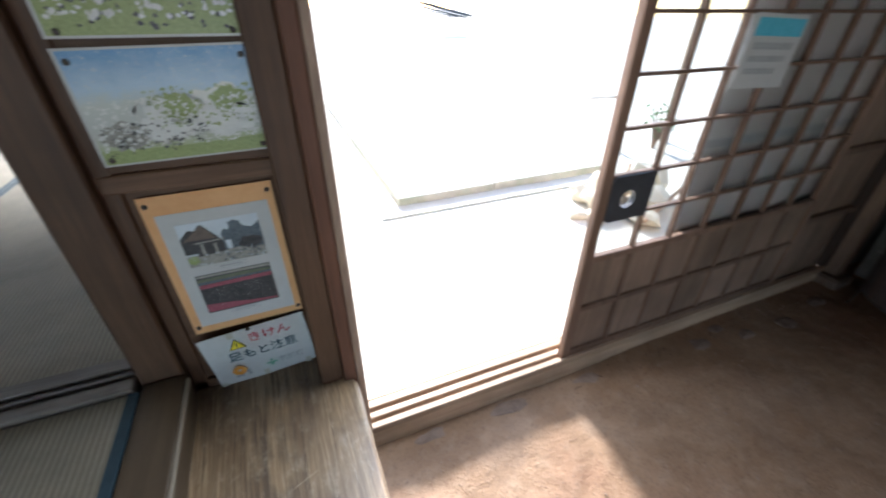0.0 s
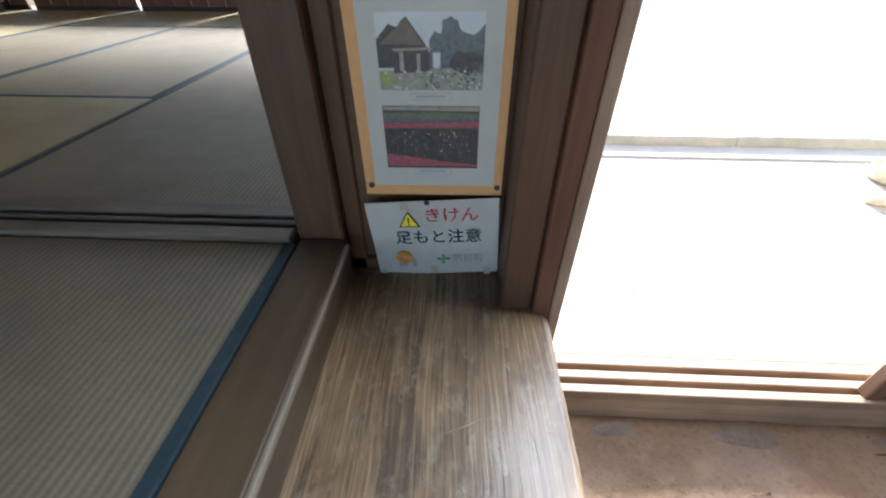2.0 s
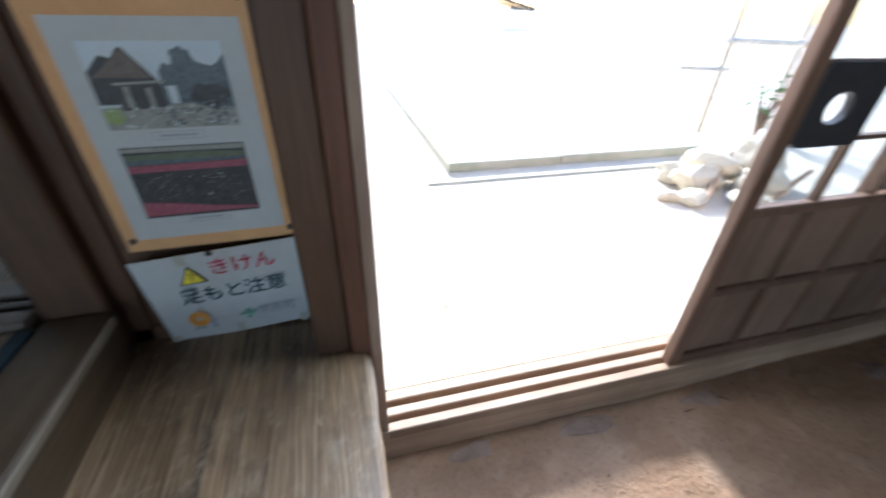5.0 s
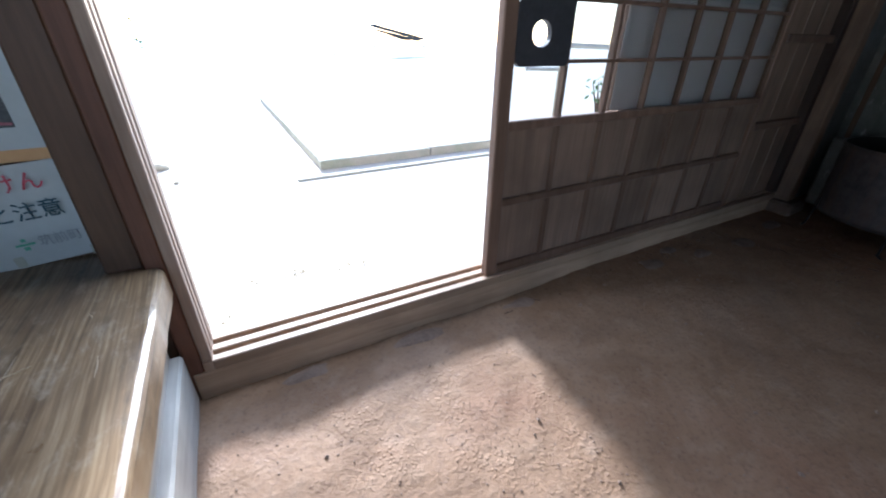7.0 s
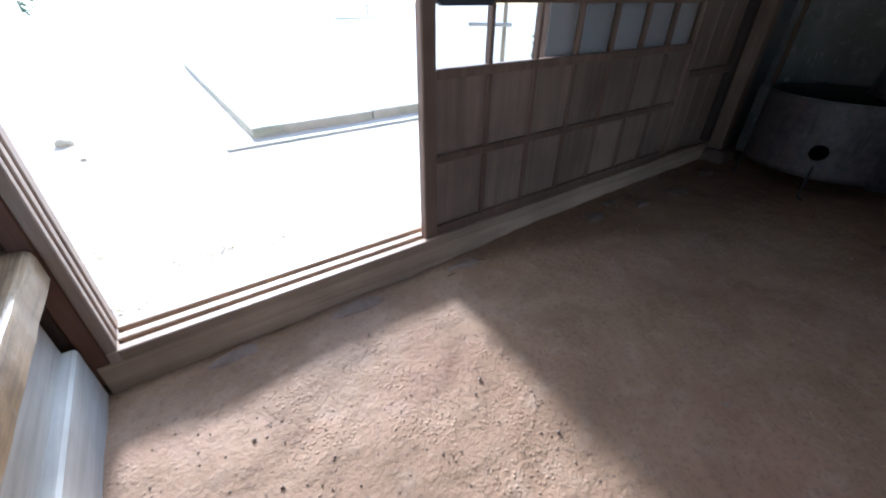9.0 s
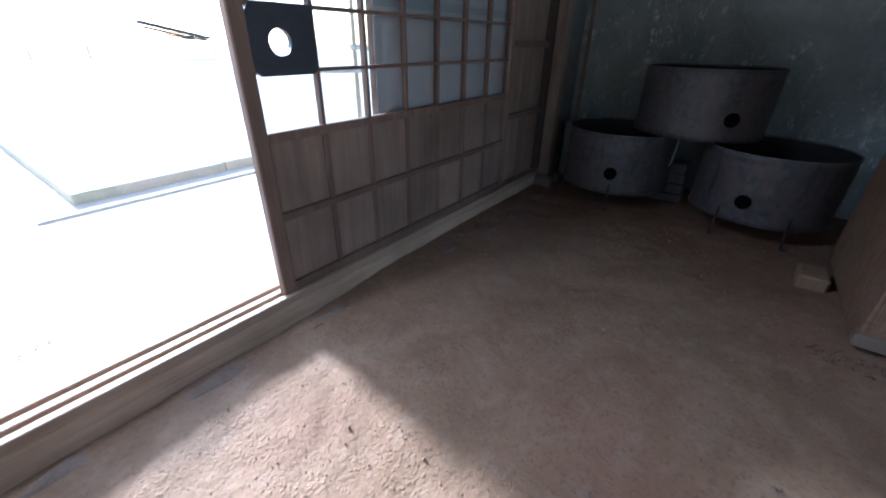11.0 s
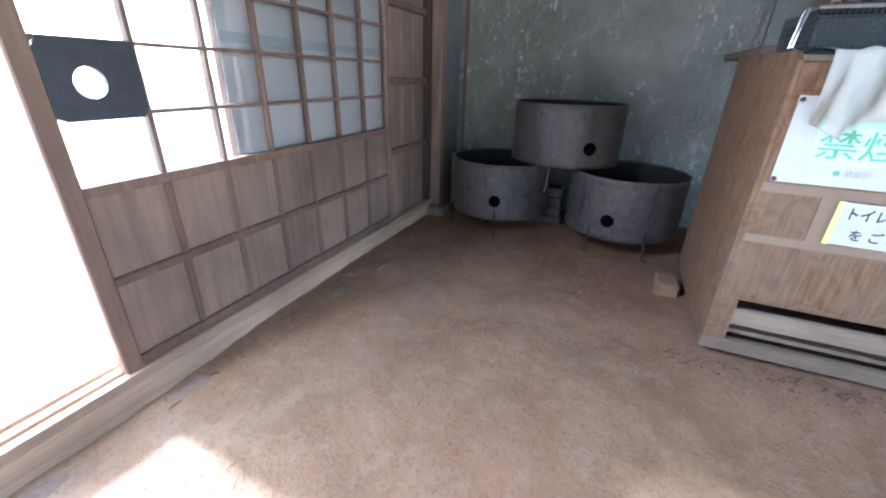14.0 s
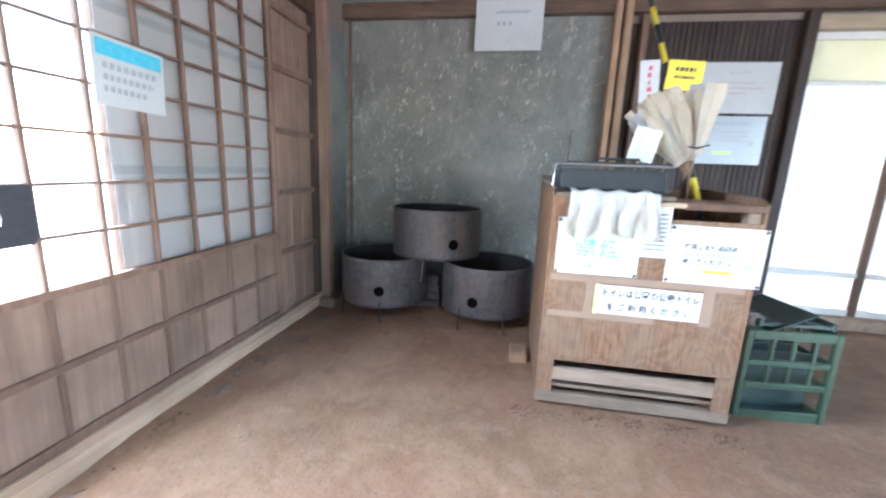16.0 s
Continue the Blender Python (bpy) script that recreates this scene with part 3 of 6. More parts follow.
# north wall of the hall, west to east
slab("wall_north_header", (-0.28, 1.1, 2.13), (3.9, 1.26, ROOF), WALL_IN, "brown clay wall above the entrance doors")
slab("wall_north_return", (3.47, 1.1, 0), (3.9, 1.2, 2.13), PLASTER_SHADED, "plaster return wall in the corner with shade in its colour")
slab("wall_east_plaster", (3.9, -1.0, 0), (4.05, 1.35, ROOF), PLASTER, "dark grey plaster wall with stains and scuffs")
slab("wall_east_header", (3.92, -3.5, 2.2), (4.05, -1.0, ROOF), WALL_IN, "brown clay wall above the side door")
slab("wall_east_end", (3.9, Y_S, 0), (4.05, -3.5, ROOF), WALL_IN, "brown clay wall beyond the side door")
SOUTH_OPEN = ((-4.6, -2.4), (-1.2, 1.4))
edge = X_W
for i, (xa, xb) in enumerate(SOUTH_OPEN + ((4.05, 4.05),)):
    slab("wall_south_%d" % (i + 1), (edge, Y_S - 0.15, 0), (xa, Y_S, ROOF), WALL_IN, "brown clay wall at the back of the house")
    if xb > xa:
        slab("wall_south_header_%d" % (i + 1), (xa, Y_S - 0.15, 2.1), (xb, Y_S, ROOF), WALL_IN, "brown clay wall above an open doorway")
        opening_fill("daylight", (xa + xb) / 2, Y_S - 0.1, 1.25, xb - xa, 1.6, 0, FILL_S if xb > 0 else 0.5 * FILL_S)
    edge = xb
slab("wall_west_1", (X_W - 0.15, Y_S, 0), (X_W, -2.4, ROOF), WALL_IN, "brown clay wall of the matted room")
slab("wall_west_2", (X_W - 0.15, 0.6, 0), (X_W, 7.0, ROOF), WALL_IN, "brown clay wall of the matted room")
slab("wall_west_header", (X_W - 0.15, -2.4, 2.1), (X_W, 0.6, ROOF), WALL_IN, "brown clay wall above the open side")
# Fill lamp added high in the doorway, turned to brighten the bench.
opening_fill("entrance_fill", 0.84, 1.24, 1.86, 0.84, 0.45, 140, 10.0, 35)
opening_fill("daylight", X_W - 0.1, -0.9, 1.3, 3.0, 1.5, -90, FILL_W)
slab("wall_room_east", (-0.2, 1.34, -0.1), (-0.08, 5.6, ROOF), WHITE_PANEL, "white plastered wall between the matted room and the yard")
# Unseen overhang, added only to block the sun from the mats.
slab("room_sun_block", (X_W - 0.15, 5.63, 2.1), (-0.05, 6.9, 2.2), ROOFING, "dark boarded eaves added out of view to keep sun off the mats", "eaves")
slab("wall_room_north", (X_W, 5.5, 2.1), (-0.08, 5.62, ROOF), WALL_IN, "clay wall above the open side of the room")
slab("ceiling", (X_W - 0.15, Y_S - 0.15, ROOF), (4.1, 1.4, ROOF + 0.1), ROOFING, "dark board ceiling of the entrance hall", "ceiling")
slab("ceiling_room", (X_W - 0.15, 1.4, ROOF), (-0.05, 6.2, ROOF + 0.1), ROOFING, "dark board ceiling of the matted room", "ceiling")

# entrance sill with two grooves
sill = thing("sill", "pale wooden door sill with two sliding grooves", "sill", kind="structure")
part("sill_body", box((0.33, 1.0905, -0.06), (3.4, 1.2215, 0.062), 0.003), WOOD_SILL, sill)
for y0, y1, z1 in ((1.09, 1.118, 0.095), (1.138, 1.166, 0.095), (1.186, 1.222, 0.097)):
    part("sill_ridge", box((0.385, y0, 0.06), (3.4, y1, z1), 0.003), WOOD_SILL, sill)

# posts and poster panel beside the entrance
slab("post_west", (-0.268, 1.213, 0.4), (-0.153, 1.34, 2.6), WOOD_POST, "dark square timber post with knots", "post", 0.006)
panel = thing("wall_panel", "brown boarded wall panel between two posts, with pinned pictures", "wall", kind="structure")
part("panel_board", box((-0.16, 1.262, 0.35), (0.29, 1.29, 1.118), 0.0), WOOD_PANEL, panel)
part("panel_board", box((-0.16, 1.262, 1.2), (0.29, 1.29, 2.5), 0.0), WOOD_PANEL, panel)
part("panel_rail", box((-0.155, 1.247, 1.12), (0.2415, 1.3, 1.168), 0.004), WOOD_PANEL, panel)
part("panel_rail", box((-0.155, 1.252, 1.17), (0.2415, 1.3, 1.2), 0.003), WOOD_PANEL, panel)
part("panel_stile", box((-0.155, 1.25, 0.4), (-0.112, 1.3, 2.5), 0.004), WOOD_POST, panel)
part("panel_rail", box((-0.155, 1.25, 0.38), (0.2415, 1.3, 0.44), 0.004), WOOD_PANEL, panel)
slab("post_jamb", (0.242, 1.112, 0.0), (0.3175, 1.33, 2.6), WOOD_POST, "dark weathered timber post at the entrance", "post", 0.006)
jamb = thing("door_jamb", "reddish worn wooden jamb of the entrance door with pale grooves", "door frame", kind="structure")
part("jamb_face", box((0.318, 1.096, 0.0), (0.36, 1.225, 2.13), 0.004), WOOD_JAMB, jamb)
for y0, y1 in ((1.093, 1.118), (1.138, 1.166), (1.186, 1.228)):
    part("jamb_ridge", box((0.3605, y0, 0.095), (0.386, y1, 2.13), 0.003), WOOD_JAMBLIT, jamb, "pale worn edge strip lightened for daylight")
part("jamb_foot", box((0.3605, 1.0905, 0.062), (0.386, 1.2215, 0.0945), 0.002), WOOD_JAMBLIT, jamb)
slab("lintel", (0.3, 1.09, 2.1), (3.47, 1.262, 2.2), WOOD_POST, "dark wooden lintel with door grooves", "lintel", 0.004)

# corner post and the narrow boarded wall beside the doors
slab("post_corner", (3.385, 1.02, 0.06), (3.465, 1.13, 2.6), WOOD_DOORPAN, "pinkish brown square corner post", "post", 0.005)
slab("corner_stone", (3.33, 0.97, -0.03), (3.5, 1.17, 0.06), STONE, "flat stone under the corner post", "stone", 0.015)
side = thing("wall_boarded", "narrow brown boarded wall with horizontal battens", "wall", kind="structure")
for x0, x1 in ((2.88, 3.06), (3.063, 3.2), (3.203, 3.345)):
    part("board", box((x0, 1.135, 0.1), (x1, 1.155, 2.13), 0.003), WOOD_DOORPAN, side)
for z in (0.512, 0.905, 1.29, 1.66, 2.0):
    part("batten", box((2.88, 1.105, z - 0.018), (3.335, 1.137, z + 0.018), 0.004), WOOD_DOOR, side)
part("side_stile", box((3.337, 1.09, 0.1), (3.384, 1.16, 2.13), 0.003), WOOD_BOARD, side)


# ---- entrance doors ----
Z_RAIL, PITCH_Z, PITCH_X, COLS, ROWS_P = 0.657, 0.1705, 0.2113, 7, 9


def sliding_door(name, label, x0, y0, panes, pull):
    d = thing(name, label, "sliding door", (x0, y0, 0.095), kind="structure")
    w, t = 1.57, 0.034
    z0, top = 0.0, 2.01
    gx, gz = 0.052, Z_RAIL - 0.095
    part("stile", box((0, 0, z0), (0.05, t, top), 0.004), WOOD_DOOR, d)
    part("stile", box((w - 0.04, 0, z0), (w, t, top), 0.004), WOOD_DOOR, d)
    part("rail", box((0.05, 0.001, z0), (w - 0.04, t - 0.001, 0.036), 0.003), WOOD_DOOR, d)
    part("rail", box((0.05, 0.001, gz - 0.03), (w - 0.04, t - 0.001, gz), 0.004), WOOD_DOOR, d)
    part("rail", box((0.05, 0.001, 0.272), (w - 0.04, t - 0.001, 0.3), 0.004), WOOD_DOOR, d)
    part("rail", box((0.05, 0.001, top - 0.02), (w - 0.04, t - 0.001, top), 0.003), WOOD_DOOR, d)
    for c in range(COLS):
        xa, xb = gx + c * PITCH_X, gx + (c + 1) * PITCH_X
        for za, zb in ((0.036, 0.272), (0.3, gz - 0.03)):
            part("panel", box((xa, 0.014, za), (xb - 0.004, 0.022, zb), 0.002), WOOD_DOORPAN, d)
        if c:
            part("panel_bar", box((xa - 0.011, 0.004, 0.036), (xa + 0.011, t - 0.004, gz - 0.03), 0.003), WOOD_DOOR, d)
            part("muntin", box((xa - 0.007, 0.004, gz), (xa + 0.007, t - 0.004, top - 0.02), 0.002), WOOD_DOOR, d)
        for r in range(ROWS_P):
            if c == 0 and r:
                part("muntin", box((gx, 0.0055, gz + r * PITCH_Z - 0.006), (gx + COLS * PITCH_X - 0.001, t - 0.0055, gz + r * PITCH_Z + 0.006), 0.002), WOOD_DOOR, d)
            if pull and (c, r) == (0, 1):
                continue
            part("pane", box((xa + 0.002, 0.018, gz + r * PITCH_Z + 0.002), (xb - 0.002, 0.021, min(gz + (r + 1) * PITCH_Z, top) - 0.002)), panes, d)
    if panes is FROST:
        part("paper", box((0.0, -0.003, gz - 0.02), (w, -0.0015, top)), FROST, d, "pale paper covering")
        # Two brighter horizontal bands across the covering.
        for z in (0.93, 1.52):
            part("pale_strip", box((0.0, -0.0045, z), (w, -0.0032, z + 0.035)), PAPER, d, "brighter strip across the covering")
    if pull:
        bm = bmesh.new()
        x1, x2, z1, z2 = gx - 0.004, gx + PITCH_X - 0.004, gz + PITCH_Z - 0.012, gz + 2 * PITCH_Z + 0.002
        cx, cz, n = gx + 0.087, gz + PITCH_Z + 0.076, 32
        ring = {}
        for s, yy in ((0, -0.003), (1, 0.016)):
            for k in range(n):
                a = 2 * math.pi * (k + 0.5) / n
                dx, dz = math.cos(a), math.sin(a)
                q = min((x2 - cx if dx > 0 else cx - x1) / max(abs(dx), 1e-6), (z2 - cz if dz > 0 else cz - z1) / max(abs(dz), 1e-6))
                ring[s, k, 0] = bm.verts.new((cx + 0.036 * dx, yy, cz + 0.036 * dz))
                ring[s, k, 1] = bm.verts.new((cx + q * dx, yy, cz + q * dz))
        for k in range(n):
            j = (k + 1) % n
            for s in (0, 1):
                bm.faces.new((ring[s, k, 0], ring[s, j, 0], ring[s, j, 1], ring[s, k, 1]))
            for e in (0, 1):
                bm.faces.new((ring[0, k, e], ring[0, j, e], ring[1, j, e], ring[1, k, e]))
        bmesh.ops.recalc_face_normals(bm, faces=bm.faces[:])
        part("pull_plate", bm, PULL, d, "dark square pull plate with a round hole")
    return d


sliding_door("door_1", "brown lattice sliding door with glass panes over wooden panels, pushed open", 1.3, 1.103, GLASS, True)
sliding_door("door_2", "brown lattice sliding door with pale frosted panes, behind the front one", 1.872, 1.1685, FROST, False)

# ---- bench step and raised floor ----
bench = thing("bench_step", "worn dark wooden step bench with pale rubbed edge", "bench", (0, 0, 0))


def bench_top():
    bm = bmesh.new()
    n = 70
    prof = []
    for i in range(n + 1):
        y = -2.6 + (1.249 + 2.6) * i / n
        e = (0.357 if y < 1.085 else 0.317) + 0.004 * noise.noise(Vector((0, y * 6, 3))) + 0.003 * noise.noise(Vector((0, y * 21, 5)))
        zt = 0.405
        prof.append([bm.verts.new(p) for p in ((-0.153, y, 0.335), (-0.153, y, zt), (e - 0.012, y, zt), (e - 0.003, y, zt - 0.004), (e, y, zt - 0.014), (e, y, 0.335))])
    for a, b in zip(prof, prof[1:]):
        for k in range(6):
            bm.faces.new((a[k], b[k], b[(k + 1) % 6], a[(k + 1) % 6]))
    bm.faces.new(prof[0])
    bm.faces.new(prof[-1][::-1])
    bmesh.ops.recalc_face_normals(bm, faces=bm.faces[:])
    return bm


part("bench_top", bench_top(), WOOD_BENCH, bench, "dark worn plank top with scratches")
for x0, y0, x1, y1 in ((0.16, 0.86, 0.155, 0.78), (0.12, 0.79, 0.19, 0.82), (0.15, 0.7, 0.17, 0.66), (0.05, 0.55, 0.06, 0.42), (0.24, 0.95, 0.25, 0.93), (0.2, 0.5, 0.17, 0.46), (0.28, 0.8, 0.285, 0.74)):
    part("scratch", tube([(x0, y0, 0.4052), ((x0 + x1) / 2 + 0.002, (y0 + y1) / 2, 0.4054), (x1, y1, 0.4052)], [0.0004, 0.0011, 0.0004], 5), WOOD_EDGE, bench, "pale scratch")
part("riser", box((0.262, -2.6, 0.13), (0.3, 1.085, 0.335), 0.003), WOOD_BASE, bench, "pale riser board")
part("base_beam", box((0.255, -2.6, -0.02), (0.327, 1.085, 0.15), 0.006), WOOD_BASE, bench, "pale base timber")
kam = thing("floor_edge_beam", "wooden edge board of the raised floor with a painted lit corner", "beam", kind="structure")
part("edge_board", box((-0.262, -2.6, 0.4), (-0.1435, 1.21, 0.53), 0.004), WOOD_KAM, kam)
# The lit corner is a separate strip in a paler colour.
part("edge_strip", box((-0.1432, -2.6, 0.512), (-0.132, 1.19, 0.531), 0.003), WOOD_LITSTRIP, kam, "pale strip painted as the lit edge")
slab("subfloor", (X_W, Y_S, 0.36), (-0.263, 5.6, 0.478), WALL_IN, "dark underfloor of the raised room", "floor")
slab("subfloor_edge", (-0.263, 1.212, 0.36), (-0.2, 5.6, 0.47), WALL_IN, "dark underfloor beside the post", "floor")

track = thing("floor_track", "grey wooden floor track with two grooves between the rooms", "sill", kind="structure")
part("track_body", box((X_W, 1.19, 0.478), (-0.2825, 1.345, 0.528), 0.002), WOOD_GROOVE, track)
for y0, y1 in ((1.19, 1.237), (1.256, 1.272), (1.291, 1.345)):
    part("track_ridge", box((X_W, y0, 0.526), (-0.2825, y1, 0.542), 0.003), WOOD_GROOVE, track)

mats_floor = thing("tatami_floor", "woven straw mat floor with dark blue cloth borders", "floor", kind="structure")


def tatami_mat(x0, x1, y0, y1, long_y=True, material=None, dz=0.0):
    g = 0.003
    z = 0.53 + dz
    o = part("tatami_mat", box((x0 + g, y0 + g, 0.478), (x1 - g, y1 - g, z), 0.004), material or TATAMI, mats_floor)
    bw = 0.031
    spans = [((x0 + g - 0.001, y0 + g, 0.479), (x0 + bw, y1 - g, z + 0.0022)), ((x1 - bw, y0 + g, 0.479), (x1 - g + 0.001, y1 - g, z + 0.0022))] if long_y else \
            [((x0 + g, y0 + g - 0.001, 0.479), (x1 - g, y0 + bw, z + 0.0022)), ((x0 + g, y1 - bw, 0.479), (x1 - g, y1 - g + 0.001, z + 0.0022))]
    for lo, hi in spans:
        part("border", box(lo, hi, 0.002), BORDER, o)


tatami_mat(-1.36, -0.263, -0.78, 1.187)
tatami_mat(-1.36, -0.263, -2.75, -0.78)
tatami_mat(-2.46, -1.36, -0.78, 1.187)
tatami_mat(-2.46, -1.36, -2.75, -0.78)
tatami_mat(-4.5, -2.46, 0.1, 1.187, False)
tatami_mat(-6.2, -4.5, 0.1, 1.187, False)
tatami_mat(-6.2, -2.46, -2.75, 0.1)
tatami_mat(-1.345, -0.2, 1.347, 3.32)
tatami_mat(-1.345, -0.2, 3.32, 4.36)
tatami_mat(-3.35, -1.345, 1.347, 2.32, False, TATAMI_NEW, 0.002)
tatami_mat(-2.44, -1.345, 2.32, 4.36)
tatami_mat(-3.56, -2.44, 2.32, 4.36)
tatami_mat(-4.9, -3.35, 1.347, 2.32, False, TATAMI_NEW)
tatami_mat(-6.2, -3.56, 2.32, 4.36, True, TATAMI_NEW)
tatami_mat(-2.2, -0.2, 4.36, 5.45, False, TATAMI_NEW)
tatami_mat(-3.56, -2.2, 4.36, 5.45, False, TATAMI_NEW)
tatami_mat(-6.2, -3.56, 4.36, 5.45, True, TATAMI_NEW)

# low board panels along the open side of the room
for i, (xa, xb) in enumerate(((-6.1, -4.86), (-4.78, -3.57), (-3.53, -2.34), (-2.3, -1.15), (-1.11, -0.2))):
    lp = thing("low_screen", "red-brown low board screen with narrow gaps beside it", "screen", group="low screens along the room")
    part("screen_rail", box((xa, 5.47, 0.47), (xb, 5.5, 0.57), 0.003), WOOD_BOARD, lp)
    part("screen_rail", box((xa, 5.47, 1.0), (xb, 5.5, 1.04), 0.003), WOOD_BOARD, lp)
    n = 6
    for k in range(n):
        a, b = xa + (xb - xa) * k / n, xa + (xb - xa) * (k + 1) / n
        part("board", box((a + 0.002, 5.475, 0.57), (b - 0.002, 5.493, 1.0), 0.002), WOOD_LOW, lp)
slab("veranda", (X_W, 5.45, 0.36), (-0.1, 6.4, 0.469), WOOD_EDGE, "pale wooden veranda outside the matted room", "floor")
chest = thing("low_chest", "low pale wooden chest on the mats", "chest")
part("chest_body", box((-5.9, 4.75, 0.532), (-4.98, 5.3, 0.62), 0.006), WOOD_KAM, chest)
part("chest_top", box((-5.92, 4.73, 0.62), (-4.96, 5.32, 0.645), 0.006), WOOD_EDGE, chest)

# ---- east side: beam, timbers, boards, side door ----
slab("beam_east", (3.84, -3.6, 2.245), (3.92, 1.1, 2.36), WOOD_BEAM, "brown timber beam along the plaster wall", "beam", 0.006)
slab("beam_east_upper", (3.8, -3.6, 2.42), (3.9, 1.1, 2.5), WOOD_PALE, "pale brown timber rail under the ceiling", "beam", 0.006)
slab("plaster_batten", (3.885, 1.035, 0.0), (3.9, 1.06, 2.24), WOOD_DOOR, "thin batten at the plaster's edge", "trim", 0.002)
slab("timber_upright", (3.8, -1.03, 0.0), (3.9, -0.985, 2.6), WOOD_PALE, "pale brown upright timber", "post", 0.006)
slab("timber_upright_edge", (3.78, -1.1, 0.0), (3.9, -1.045, 2.6), WOOD_PALE, "brown upright timber with a split edge", "post", 0.008)
boards = thing("wall_dark_boards", "dark brown wall of narrow vertical boards", "wall", kind="structure")
part("backing", box((3.935, -2.3, 0), (4.05, -1.0, 2.25)), WOOD_BOARD, boards)
for k in range(26):
    y = -1.24 - 0.0385 * k
    part("board", box((3.918, y - 0.036, 0.05), (3.937, y, 2.2), 0.004), WOOD_BOARD, boards)
slab("post_side_door", (3.86, -2.31, 0.0), (3.95, -2.24, 2.25), WOOD_BOARD, "dark post beside the side door", "post", 0.005)
slab("board_post", (3.88, -1.24, 0.0), (3.94, -1.19, 2.25), WOOD_DOOR, "brown post at the edge of the boards", "post", 0.005)
slab("side_sill", (3.88, -3.5, 0.0), (4.02, -2.31, 0.1), WOOD_SILL, "wooden sill of the side door", "sill", 0.005)
slab("side_lintel", (3.88, -3.5, 2.13), (4.02, -2.31, 2.22), WOOD_EDGE, "pale lintel of the side door", "lintel", 0.005)
sd = thing("door_side", "sliding side door with glass over a white panel", "sliding door", (3.95, -2.3, 0.1), kind="structure")
part("stile", box((0, -0.04, 0), (0.035, 0, 2.03), 0.003), WHITE_PANEL, sd)
part("stile", box((0, -0.72, 0), (0.035, -0.66, 2.03), 0.003), WOOD_DOOR, sd, "grey-brown meeting stile")
part("stile", box((0, -1.2, 0), (0.035, -1.15, 2.03), 0.003), WHITE_PANEL, sd)
part("rail", box((0.001, -1.15, 0.0), (0.034, -0.04, 0.05), 0.003), WHITE_PANEL, sd)
part("rail", box((0.001, -1.15, 0.3), (0.034, -0.04, 0.34), 0.003), WHITE_PANEL, sd)
part("rail", box((0.001, -1.15, 1.68), (0.034, -0.04, 1.71), 0.003), WHITE_PANEL, sd)
part("rail", box((0.001, -1.15, 1.98), (0.034, -0.04, 2.03), 0.003), WHITE_PANEL, sd)
for za, zb in ((0.05, 0.3), (0.34, 1.68), (1.71, 1.98)):
    for ya, yb in ((-0.66, -0.04), (-1.15, -0.72)):
        part("pane", box((0.016, ya, za), (0.019, yb, zb)), PANE_CREAM if za > 1 else PANE_WHITE, sd)
ow = thing("outbuilding", "cream plastered outbuilding across the yard", "building")
part("wall", box((7.5, -9.0, -0.06), (7.8, 1.0, 3.2)), WALL_OUT, ow)
part("roof", box((7.2, -9.3, 3.2), (10, 1.3, 3.4)), ROOFING, ow)


